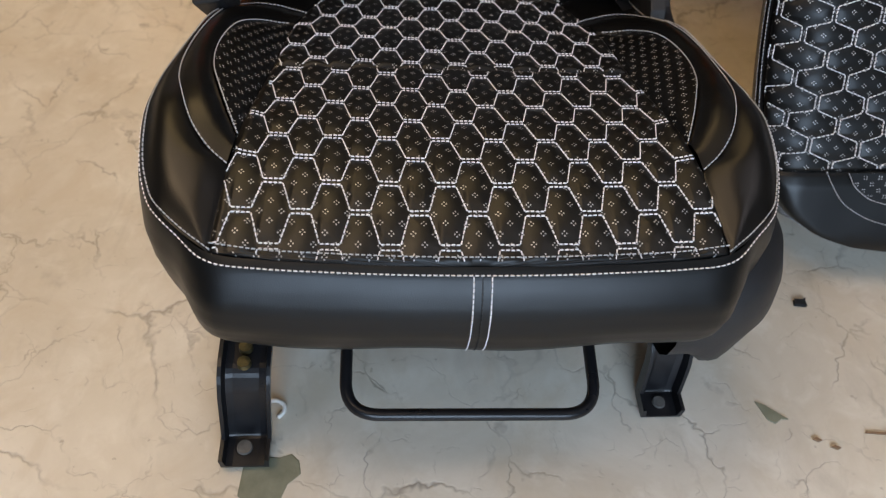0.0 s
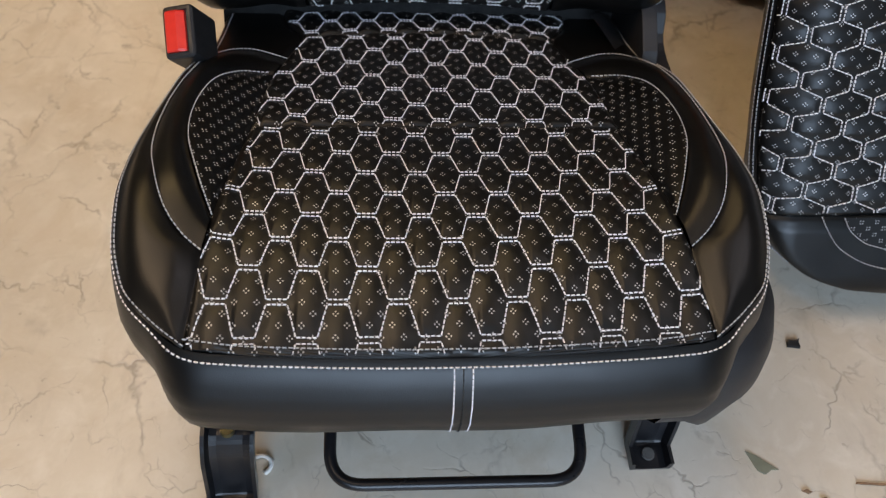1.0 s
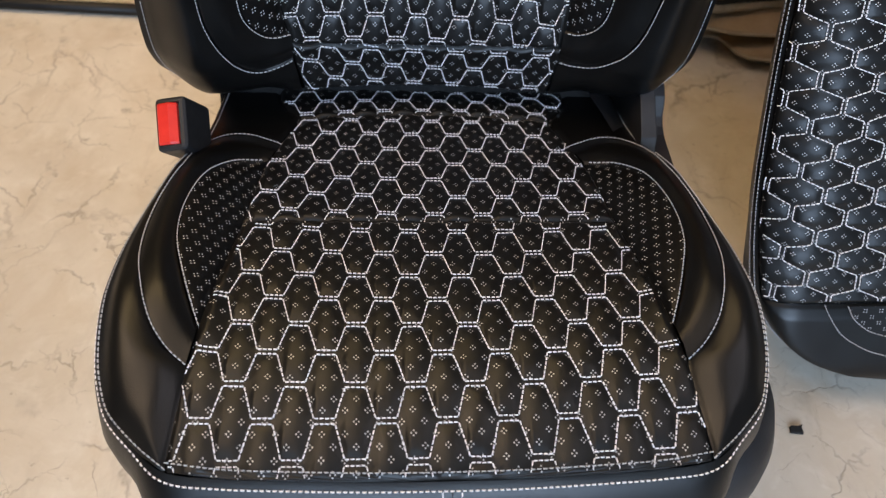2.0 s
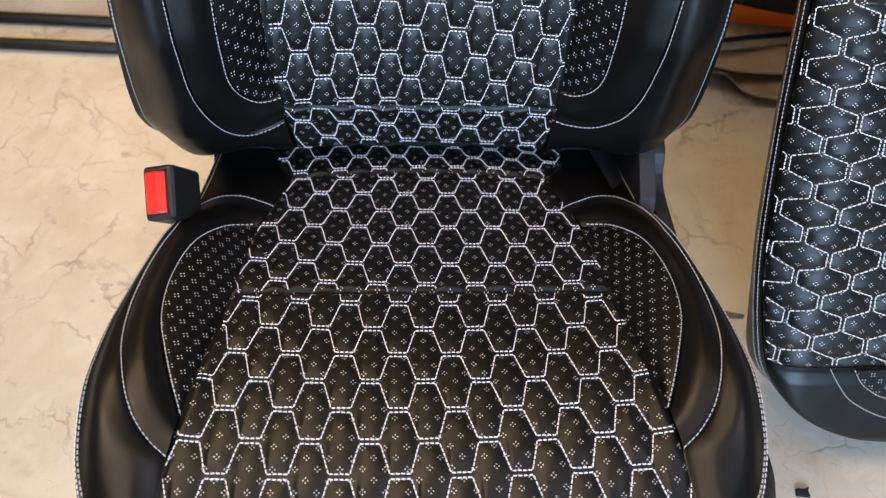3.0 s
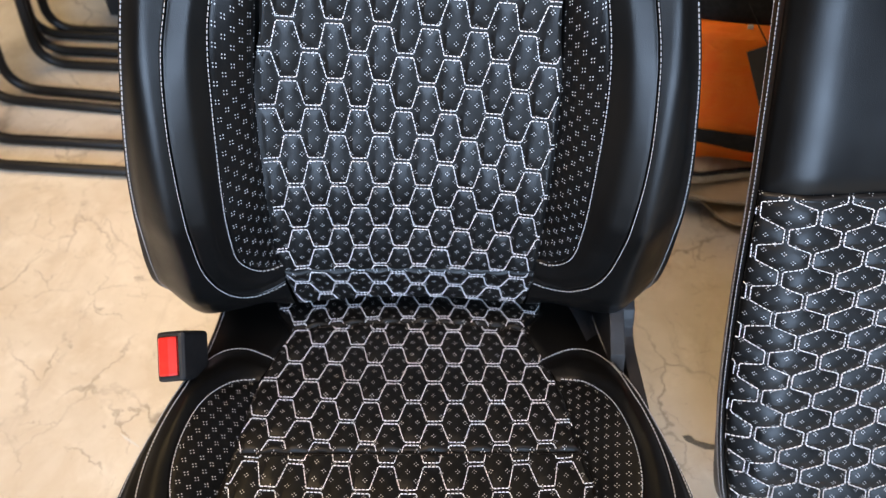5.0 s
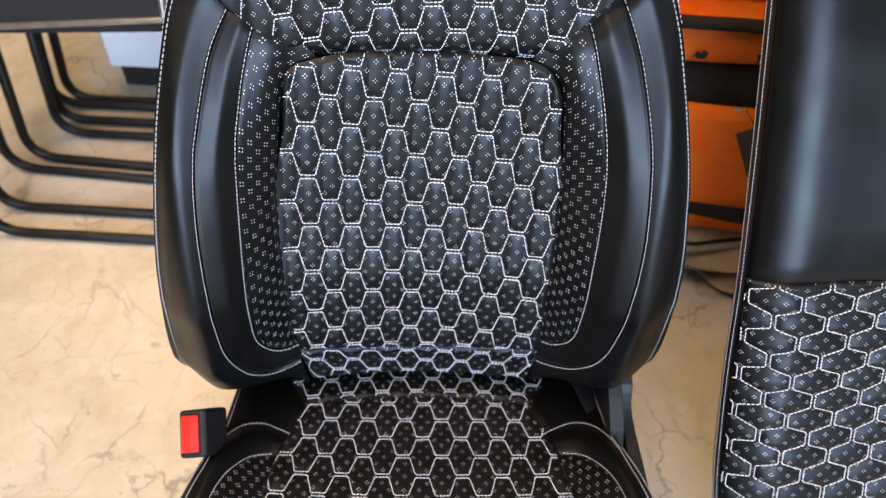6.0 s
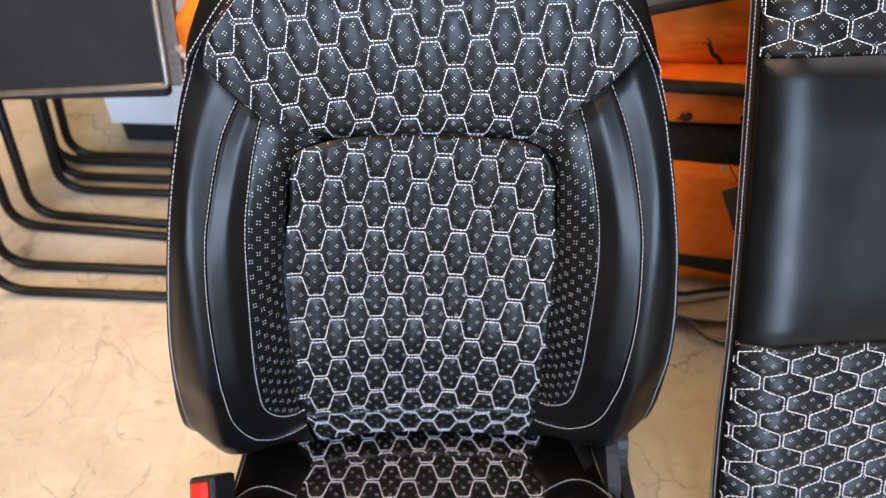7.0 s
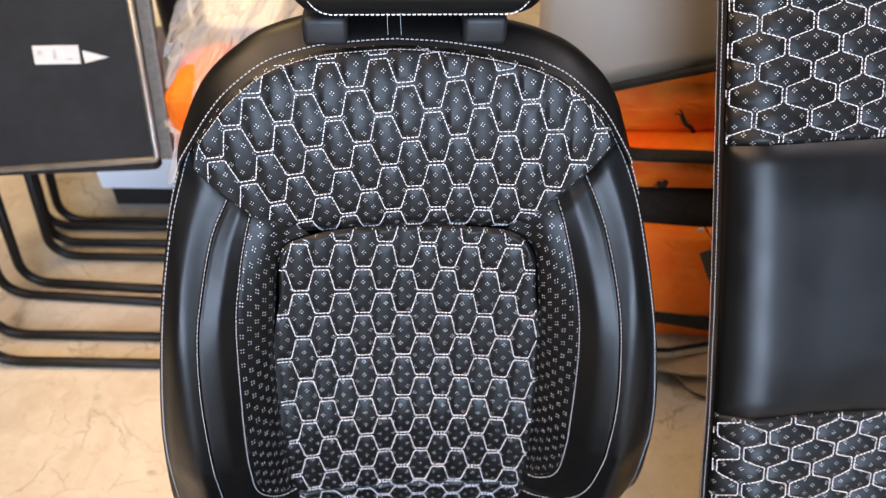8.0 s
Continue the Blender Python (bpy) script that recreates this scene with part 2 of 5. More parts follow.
def block(name, lo, hi, bevel, material, parent=None, label="", m=None, segments=2):
    bm = bmesh.new()
    box(bm, lo, hi, bevel, None, segments)
    if m is not None:
        bmesh.ops.transform(bm, matrix=m, verts=bm.verts)
    return part(name, bm, material, parent, label, smooth=False)


def tube_grid(path, radius, sides=12):
    p = np.asarray(path, float)
    tan = np.gradient(p, axis=0)
    tan /= np.linalg.norm(tan, axis=1)[:, None]
    ref = np.array([0.0, 0.0, 1.0]) if abs(tan[0][2]) < 0.9 else np.array([1.0, 0.0, 0.0])
    rings = []
    for c, t in zip(p, tan):
        a = ref - t * (ref @ t)
        a /= np.linalg.norm(a)
        ref, b = a, np.cross(t, a)
        ang = np.linspace(0, 2 * math.pi, sides, endpoint=False)[:, None]
        rings.append(c + radius * (np.cos(ang) * a + np.sin(ang) * b))
    return np.array(rings)


def tube(name, path, radius, material, parent=None, label="", sides=12):
    g = tube_grid(path, radius, sides)
    rows, cols = g.shape[:2]
    faces = grid_faces(rows, cols, wrap=True)
    faces += [tuple(range(cols))[::-1], tuple((rows - 1) * cols + c for c in range(cols))]
    return raw(name, g.reshape(-1, 3), faces, material, parent, label)


def bent(points, radius, steps=7):
    """A line of straight runs with rounded corners."""
    p = [Vector(q) for q in points]
    out = [p[0]]
    for a, b, c in zip(p, p[1:], p[2:]):
        u, v = (a - b).normalized(), (c - b).normalized()
        cut = min(radius, (a - b).length * 0.49, (c - b).length * 0.49)
        for k in range(steps + 1):
            t = k / steps
            out.append((b + u * cut) * (1 - t) ** 2 + b * 2 * t * (1 - t) + (b + v * cut) * t**2)
    out.append(p[-1])
    return [tuple(q) for q in out]


def dashes(name, starts, ends, normals, material, parent, wide=0.00115, high=0.0007, label=""):
    """Short stitches, each a small raised bar from start to end."""
    a, b, n = (np.asarray(v, float).reshape(-1, 3) for v in (starts, ends, normals))
    t = b - a
    t /= np.linalg.norm(t, axis=1)[:, None] + 1e-9
    side = np.cross(t, n)
    low, top = -0.0004 * n, high * n
    w = side * wide / 2
    inset = t * wide * 0.35
    rows = np.stack([a - w + low, a + w + low, b + w + low, b - w + low,
                     a - w * 0.6 + top + inset, a + w * 0.6 + top + inset, b + w * 0.6 + top - inset, b - w * 0.6 + top - inset], 1)
    one = np.array([(4, 5, 6, 7), (0, 1, 5, 4), (1, 2, 6, 5), (2, 3, 7, 6), (3, 0, 4, 7)])
    faces = (one[None] + 8 * np.arange(len(a))[:, None, None]).reshape(-1, 4)
    ob = raw(name, rows.reshape(-1, 3), faces, material, parent, label, smooth=False)
    return tagged(ob, kind="stuff")


class Sheet:
    """A curved cover: a point and its outward normal for each pair of sheet metres."""

    def __init__(self, point):
        self.point = point

    def normal(self, x, v, e=0.002):
        a = self.point(x + e, v) - self.point(x - e, v)
        b = self.point(x, v + e) - self.point(x, v - e)
        n = np.cross(a, b)
        return n / (np.linalg.norm(n, axis=-1, keepdims=True) + 1e-12)

    def at(self, x, v, lift=0.0):
        x, v = np.asarray(x, float), np.asarray(v, float)
        return self.point(x, v) + self.normal(x, v) * np.asarray(lift)[..., None]


def stitch_row(name, cover, line, pitch, parent, lift=0.0, shift=0.0, material=None, wide=0.00112, fill=0.72, label=""):
    """Topstitching along a line on a cover, moved sideways by shift."""
    p = np.asarray(line, float)
    far = np.r_[0, np.cumsum(np.linalg.norm(np.diff(p, axis=0), axis=1))]
    t = np.gradient(p, axis=0)
    t /= np.linalg.norm(t, axis=1)[:, None] + 1e-9
    p = p + shift * np.stack([-t[:, 1], t[:, 0]], 1)
    s = np.arange(0, far[-1] - pitch * fill, pitch)
    ends = [np.stack([np.interp(q, far, p[:, k]) for k in (0, 1)], 1) for q in (s, s + pitch * fill)]
    a, b = (cover.at(q[:, 0], q[:, 1], np.full(len(s), lift)) for q in ends)
    n = cover.normal(ends[0][:, 0], ends[0][:, 1])
    return dashes(name, a, b, n, material or SEAM_THREAD, parent, wide, label=label)


class Honeycomb:
    """Quilting lines: rows of stretched hexagons. Flats sit at rows v0 + k * half, every pitch across."""

    GAP = 0.0042

    def wave(self, k):
        f, g, p = self.FLAT / 2, self.GAP / 2, self.pitch
        low, high, x = k * self.half + g, (k + 1) * self.half - g, (k % 2) * p / 2
        return [(x - f, low), (x + f, low), (x + p / 2 - f, high), (x + p / 2 + f, high), (x + p - f, low)]

    def distance(self, x, v):
        """How far the nearest stitching lies, blended smoothly between the lines."""
        a, b = self.inner(np.asarray(x, float), np.asarray(v, float))
        k0 = np.floor(b / self.half)
        near = np.zeros(a.shape)
        for dk in (-1, 0, 1):
            k = k0 + dk
            odd = np.mod(k, 2)
            q = np.mod(a - odd * self.pitch / 2 + self.FLAT / 2, self.pitch) - self.FLAT / 2
            h = b - k * self.half
            pts = [(px, py) for px, py in self.wave(0)]
            for (x1, y1), (x2, y2) in zip(pts, pts[1:]):
                t = np.clip(((q - x1) * (x2 - x1) + (h - y1) * (y2 - y1)) / ((x2 - x1) ** 2 + (y2 - y1) ** 2), 0, 1)
                near += (np.hypot(q - x1 - t * (x2 - x1), h - y1 - t * (y2 - y1)) + 1e-6) ** -3.5
        return near ** (-1 / 3.5)

    def lift(self, x, v, puff=0.0044):
        d = self.distance(x, v)
        return puff * (1 - np.exp(-((d / 0.0092) ** 1.3)))

    def stitches(self, inside, reach, pitch=0.0043, fill=0.76):
        """Ends of all stitches whose middle lies inside; reach: x and v limits of the search."""
        a, b = [], []
        rng = random.Random(7)
        corners = [self.inner(x, v) for x in reach[:2] for v in reach[2:]]
        ks = range(int(min(c[1] for c in corners) / self.half) - 2, int(max(c[1] for c in corners) / self.half) + 2)
        for k in ks:
            line = self.wave(k)
            n0 = int((min(c[0] for c in corners) - line[0][0]) / self.pitch) - 1
            n1 = int((max(c[0] for c in corners) - line[0][0]) / self.pitch) + 1
            for n in range(n0, n1):
                for (x1, y1), (x2, y2) in zip(line, line[1:]):
                    far = math.hypot(x2 - x1, y2 - y1)
                    many = max(1, round(far / pitch))
                    for j in range(many):
                        t0, t1 = (j + (1 - fill) / 2) / many, (j + (1 + fill) / 2) / many
                        w = rng.uniform(-0.00016, 0.00016)
                        p, q = (map(float, self.outer(x1 + n * self.pitch + t * (x2 - x1), y1 + t * (y2 - y1) + w)) for t in (t0, t1))
                        p, q = tuple(p), tuple(q)
                        if inside(*p) and inside(*q):
                            a.append(p)
                            b.append(q)
        return np.array(a).reshape(-1, 2), np.array(b).reshape(-1, 2)


class Stretched(Honeycomb):
    """Quilting pulled out of true: sheet metres as a smooth function of pattern metres."""

    def __init__(self, pitch, half, xs, vs, flat, reach=9.0):
        self.FLAT, self.pitch, self.half, self.reach = flat, pitch, half, reach
        self.xs, self.vs = (np.array([*c, 0.0, 0.0][:8]) for c in (xs, vs))

    def spread(self, a, b):
        over = np.maximum(b - self.reach, 0.0)
        b = b - over
        terms = (1.0, a, b, a * a, a * b, b * b, a * a * b, b * b * b)
        return sum(c * t for c, t in zip(self.xs, terms)), sum(c * t for c, t in zip(self.vs, terms)) + over

    def outer(self, a, b):
        return self.spread(a, b)

    def inner(self, x, v):
        x, v = np.asarray(x, float), np.asarray(v, float)
        a, b = (x - self.xs[0]) / self.xs[1], (v - self.vs[0]) / self.vs[2]
        for _ in range(8):
            px, pv = self.spread(a, b)
            (xa, va), (xb, vb) = ([(q - p) / 1e-5 for p, q in zip((px, pv), self.spread(a + da, b + db))] for da, db in ((1e-5, 0.0), (0.0, 1e-5)))
            det = xa * vb - xb * va
            a, b = a + ((x - px) * vb - (v - pv) * xb) / det, b + ((v - pv) * xa - (x - px) * va) / det
        return a, b


def quilted(name, cover, left, right, v0, v1, nx, nv, comb, parent, label, extra=None, edge=0.0035, soft=0.0018, lo=None, hi=None):
    """A quilted cover between two side lines given as functions of v, and end lines as functions of x, with all its stitching."""
    lo, hi = lo or (lambda x: v0 + 0 * x), hi or (lambda x: v1 + 0 * x)
    v = np.linspace(v0, v1, nv)[:, None] * np.ones((1, nx))
    u = np.linspace(0, 1, nx)[None] * np.ones((nv, 1))
    x = left(v) * (1 - u) + right(v) * u
    f = (v - v0) / (v1 - v0)
    v = v + (lo(x) - v0) * (1 - f) ** 4 + (hi(x) - v1) * f**4

    def rise(x, v):
        d = np.minimum(np.minimum(x - left(v), right(v) - x), np.minimum(v - lo(x), hi(x) - v))
        out = comb.lift(x, v) * smooth(d / 0.006) - edge * np.exp(-((np.maximum(d, 0) / soft) ** 2))
        return out + (extra(x, v) if extra else 0.0)

    uv = np.stack(comb.inner(x, v), -1)
    ob = sheet(name, cover.at(x, v, rise(x, v)), QUILT, parent, label, uv)

    def inside(px, pv):
        return lo(px) + 0.0008 < pv < hi(px) - 0.0008 and left(pv) + 0.001 < px < right(pv) - 0.001

    a, b = comb.stitches(inside, (float(np.min(x)), float(np.max(x)), float(np.min(v)), float(np.max(v))))
    pa, pb = (cover.at(q[:, 0], q[:, 1], rise(q[:, 0], q[:, 1]) + 0.0007) for q in (a, b))
    dashes("stitching", pa, pb, cover.normal(a[:, 0], a[:, 1]), THREAD, ob, 0.00118)
    return ob


def padded(name, cover, inner, outer, nu, nv, material, parent, label="", puff=0.004, sink=0.003, flip=False, uv_turn=0.0, shoulder=0.024, crease=0.003):
    """A padded panel between two seam lines of the cover, swelling between them."""
    a, b = along(inner, nv), along(outer, nv)
    u = np.linspace(0, 1, nu)
    u = 0.5 - 0.5 * np.cos(u * math.pi)
    p = a[:, None] * (1 - u[None, :, None]) + b[:, None] * u[None, :, None]
    wide = np.linalg.norm(b - a, axis=1)[:, None]
    near = u[None] * wide
    far = (1 - u[None]) * wide
    lift = puff * smooth(np.minimum(near, far) / shoulder) - sink * np.exp(-((near / crease) ** 2)) - sink * 0.25 * np.exp(-((far / 0.002) ** 2))
    c, s = math.cos(uv_turn), math.sin(uv_turn)
    g = cover.at(p[..., 0], p[..., 1], lift)
    q = cover.at(p[..., 0], p[..., 1])
    run = np.cumsum(np.linalg.norm(np.diff(q[:, 0], axis=0), axis=1))
    across = np.cumsum(np.linalg.norm(np.diff(q, axis=1), axis=2), axis=1)
    tall = np.r_[0, run][:, None] + 0 * u[None]
    broad = np.concatenate([np.zeros((nv, 1)), across], 1)
    uv = np.stack([c * broad + s * tall, -s * broad + c * tall], -1)
    return sheet(name, g, material, parent, label, uv, flip)


def mirrored(points, sign):
    return [(sign * x, v) for x, v in points]


# ---- the room ----
def wall(name, lo, hi):
    return tagged(block(name, lo, hi, 0.0, WALL), "plain taupe painted wall", "wall", kind="structure")


bm = bmesh.new()
bmesh.ops.create_grid(bm, x_segments=2, y_segments=2, size=0.5, matrix=Matrix.Translation((0, 0.5, 0)) @ Matrix.Diagonal((6.4, 6.4, 1, 1)))
tagged(part("floor", bm, CONCRETE, smooth=False), "cream painted concrete floor with fine dark cracks", "floor", kind="structure")
wall("wall_north", (-3.2, 3.6, 0), (3.2, 3.75, 2.8))
wall("wall_west", (-3.35, -2.7, 0), (-3.2, 3.75, 2.8))
wall("wall_east", (3.2, -2.7, 0), (3.35, 3.75, 2.8))
# the south wall has a wide shop window
wall("wall_south", (-3.2, -2.7, 0), (-0.40, -2.55, 2.8))
wall("wall_south_east", (1.65, -2.7, 0), (3.2, -2.55, 2.8))
wall("wall_south_sill", (-0.40, -2.7, 0), (1.65, -2.55, 0.60))
wall("wall_south_lintel", (-0.40, -2.7, 2.65), (1.65, -2.55, 2.8))
tagged(block("ceiling", (-3.35, -2.7, 2.8), (3.35, 3.75, 2.9), 0.0, WALL), "plain taupe ceiling", "ceiling", kind="structure")


# ---- the front car seat ----
SEAT = pose(0.105, 0, 0, 0, 0, 5.5) @ Matrix.Translation((0, 0, 0.25)) @ pose(0, 0, 0, 0, 2.0, 0) @ Matrix.Translation((0, 0, -0.25))
BASE = 0.65
seat = new("car_seat")
seat.matrix_world = SEAT @ Matrix.Translation((0, BASE, 0))
tagged(seat, "black leather car seat with white honeycomb stitching on concrete", "car seat")

cushion_height = curve_of([(0.34, 0.262), (0.37, 0.284), (0.395, 0.300), (0.42, 0.310), (0.46, 0.3165), (0.50, 0.318), (0.55, 0.312), (0.60, 0.301), (0.65, 0.288),
                           (0.70, 0.277), (0.75, 0.2655), (0.80, 0.251), (0.85, 0.2415), (0.90, 0.230), (1.0, 0.20)])


def cushion_point(x, y):
    ax = np.abs(x)
    rise = 0.028 * smooth((ax - 0.178) / 0.068) * smooth((y - 0.44) / 0.13) * smooth((0.88 - y) / 0.16)
    roll = 0.012 * smooth((ax - 0.252) / 0.03)
    return np.stack(np.broadcast_arrays(x, y - BASE, cushion_height(y) + rise - roll), -1)


CUSHION = Sheet(cushion_point)
SEAM_IN = [(0.213, 0.405), (0.211, 0.43), (0.208, 0.475), (0.203, 0.51), (0.198, 0.555), (0.192, 0.613), (0.185, 0.676), (0.182, 0.708), (0.179, 0.743), (0.172, 0.785), (0.161, 0.823), (0.151, 0.845), (0.1485, 0.858), (0.151, 0.870), (0.171, 0.90), (0.18, 0.95)]
SEAM_PERF = [(0.2015, 0.531), (0.213, 0.560), (0.2235, 0.590), (0.2325, 0.62), (0.2365, 0.655), (0.2345, 0.69), (0.228, 0.722), (0.217, 0.748), (0.201, 0.769), (0.176, 0.777)]
SEAM_LOOP = [(0.206, 0.494), (0.2225, 0.508), (0.2375, 0.530), (0.250, 0.565), (0.259, 0.60), (0.2635, 0.64), (0.2615, 0.675), (0.255, 0.71), (0.248, 0.74), (0.2445, 0.765)]
SEAM_ARC = [(0.158, 0.805), (0.172, 0.814), (0.198, 0.824), (0.2215, 0.8175), (0.237, 0.795), (0.2445, 0.765)]
SEAM_OUT = [(0.213, 0.412), (0.238, 0.431), (0.261, 0.455), (0.272, 0.48), (0.278, 0.506), (0.2815, 0.55), (0.2825, 0.59), (0.281, 0.63), (0.276, 0.665), (0.267, 0.70), (0.255, 0.745), (0.249, 0.775)]
inset_half = curve_of([(v, x) for x, v in SEAM_IN])


def front_half(v):
    """Half the width of the insert, rounded off along the front seam."""
    return np.minimum(inset_half(v), np.interp(v, (0.4010, 0.4016, 0.4020, 0.4040, 0.4065, 0.4120, 0.4125), (0.02, 0.04, 0.06, 0.12, 0.17, 0.213, 0.3)))


def cushion_tuck(x):
    """The crease before the tail of the insert, bowed back across the middle."""
    return 0.873 - 0.62 * x * x


quilted("cushion_insert", CUSHION, lambda v: -front_half(v), front_half, 0.4012, 0.673, 230, 156,
        Stretched(0.0475, 0.0291, (-0.1657, 0.992, 0.0557, 0.0088, -0.0956, 0.4435, -0.046, 0.9264), (0.6646, -0.0901, 1.205, 0.2424, -0.3112, 1.4569, 0.7025, 3.6574), 0.0165), seat,
        "black quilted leather with white honeycomb stitching")
quilted("cushion_insert", CUSHION, lambda v: -inset_half(v), inset_half, 0.673, 0.873, 180, 120,
        Stretched(0.0475, 0.0276, (-0.1429, 1.0246, 0.0475, -0.0195, -0.1642, 0.0027, 0.0331, 0.1978), (0.6905, -0.0839, 0.9577, 0.2232, 0.4496, 1.3365, -1.4353, -5.8268), 0.0162), seat,
        "black quilted leather with white honeycomb stitching", hi=cushion_tuck)
quilted("cushion_tail", CUSHION, lambda v: -inset_half(v), inset_half, 0.873, 0.94, 180, 60,
        Stretched(0.0475, 0.024, (-0.1396, 0.9691, -0.0511, -0.0307, 0.1276), (0.8708, 0.1349, 1.1527, -0.4052, -1.262), 0.0162), seat,
        "black quilted leather with white honeycomb stitching", lo=cushion_tuck)
for sign in (-1, 1):
    flip = sign < 0
    m = lambda pts: mirrored(pts, sign)
    edge_perf = [(float(inset_half(v)), v) for v in np.linspace(0.531, 0.777, 8)]
    p = padded("perforated_panel", CUSHION, m(edge_perf), m(SEAM_PERF), 18, 40, PERF, seat, "perforated black leather", 0.002, flip=flip, uv_turn=0.5 * sign)
    stitch_row("stitching", CUSHION, along(m(SEAM_PERF), 60), 0.0046, p, 0.0012, 0.0)
    p = padded("inner_bolster", CUSHION, m(SEAM_PERF), m([*SEAM_LOOP[:-1], *SEAM_ARC[::-1]]), 16, 60, LEATHER, seat, "smooth black leather", 0.004, flip=flip)
    stitch_row("stitching", CUSHION, along(m(SEAM_LOOP), 70), 0.0046, p, 0.0014, 0.0)
    stitch_row("stitching", CUSHION, along(m(SEAM_ARC), 40), 0.0046, p, 0.0014, 0.0)
    inner = [(0.213, 0.412), (0.209, 0.45), *SEAM_LOOP]
    p = padded("outer_bolster", CUSHION, m(inner), m(SEAM_OUT), 18, 70, LEATHER, seat, "smooth black leather", 0.006, 0.002, flip=flip)
    stitch_row("stitching", CUSHION, along(m(SEAM_OUT), 80), 0.0048, p, 0.0010, 0.0022 * sign)
    v = np.linspace(0.765, 0.94, 30)[:, None] * np.ones((1, 24))
    u = np.linspace(0, 1, 24)[None] * np.ones((30, 1))
    x = inset_half(v) * (1 - u) + np.interp(v, (0.765, 0.80, 0.86, 0.94), (0.252, 0.2455, 0.2435, 0.2405)) * u
    sink = -0.002 - 0.003 * np.exp(-((u / 0.05) ** 2))
    p = sheet("rear_bolster", CUSHION.at(sign * x, v, sink), LEATHER, seat, "smooth black leather", flip=flip)
    stitch_row("stitching", CUSHION, along([(sign * q, y) for q, y in ((0.2475, 0.768), (0.2412, 0.80), (0.2392, 0.86), (0.2375, 0.92))], 40), 0.0048, p, -0.0006)

# the front and side skirt, from the outer seam down
half = [(0.0, 0.4015), (0.06, 0.402), (0.12, 0.404), (0.17, 0.4065), *SEAM_OUT, (0.244, 0.80), (0.243, 0.86), (0.24, 0.94)]
rim = along([*mirrored(half[:0:-1], -1), *half], 180)
rim3 = CUSHION.at(rim[:, 0], rim[:, 1], np.full(len(rim), -0.0015))
mid = np.array([0.0, 0.68 - BASE, 0.0])
front = smooth((0.52 - rim[:, 1]) / 0.10)[:, None]
rings = []
for t in (0, 0.035, 0.07, 0.13, 0.2, 0.28, 0.36, 0.44, 0.52, 0.6, 0.68, 0.76, 0.84, 0.92, 1.0):
    steps = (0, 0.04, 0.15, 0.35, 0.6, 0.85, 1.0)
    out = float(np.interp(t, steps, (0, 0.007, 0.016, 0.027, 0.031, 0.028, 0.022))) * front
    out = out + float(np.interp(t, steps, (0, 0.003, 0.006, 0.006, -0.003, -0.020, -0.034))) * (1 - front)
    out = out * (1 - 0.72 * smooth((np.abs(rim[:, :1]) - 0.19) / 0.06) * front)
    way = (rim3 - mid) * (1, 1, 0)
    way /= np.linalg.norm(way, axis=1)[:, None]
    way = way * (1 - front) + np.stack([way[:, 0], -1 + 0 * way[:, 1], 0 * way[:, 2]], 1) * front
    sway = 0.003 * np.sin(rim[:, 0] * 38)[:, None] * t
    low = (0.092 * front + 0.090 * (1 - front)) * t + sway
    ring = rim3 + way * out - np.array([0, 0, 1.0]) * low
    rings.append(ring)
rings.append(rings[-1] * (0.9, 0.9, 1) + (0, 0, 0.004))
skirt_grid = np.array(rings)
skirt = sheet("front_skirt", skirt_grid, LEATHER, seat, "smooth black leather skirt with a centre seam")


def skirt_row(name, ring, lo, hi, pitch, material=THREAD, up=0.0006):
    line = skirt_grid[ring, lo:hi]
    far = np.r_[0, np.cumsum(np.linalg.norm(np.diff(line, axis=0), axis=1))]
    s = np.arange(0, far[-1] - pitch, pitch)
    a, b = (np.stack([np.interp(q, far, line[:, k]) for k in range(3)], 1) for q in (s, s + pitch * 0.68))
    n = np.stack([a[:, 0] * 0.6, 0 * a[:, 0] - 0.8, 0 * a[:, 0] + 0.5], 1)
    n /= np.linalg.norm(n, axis=1)[:, None]
    dashes(name, a + n * up, b + n * up, n, material, skirt, 0.0011)


skirt_row("stitching", 1, 22, 158, 0.0048)
stitch_row("stitching", CUSHION, along([*mirrored(half[4:0:-1], -1), *half[:5]], 90), 0.0048, seat.children[0], 0.0030, 0.0065)
middle = int(np.argmin(np.abs(rim[:, 0] - 0.003)))
for off, mat in ((-0.0075, THREAD), (0.0, BLACK_THREAD), (0.0075, THREAD)):
    line = skirt_grid[1:15, middle] + (off, 0, 0)
    far = np.r_[0, np.cumsum(np.linalg.norm(np.diff(line, axis=0), axis=1))]
    s = np.arange(0.001, far[-1] - 0.004, 0.0048)
    a, b = (np.stack([np.interp(q, far, line[:, k]) for k in range(3)], 1) for q in (s, s + 0.0036))
    n = np.tile((0.0, -0.96, 0.28), (len(a), 1))
    dashes("seam_stitching", a + n * 0.0008, b + n * 0.0008, n, mat, skirt, 0.0013)

# underside
under = skirt_grid[-1]
verts = np.vstack([under, [[0, 0.03, 0.19]]])
raw("underside", verts, [(k, k + 1, len(under)) for k in range(len(under) - 1)], PLASTIC, seat)

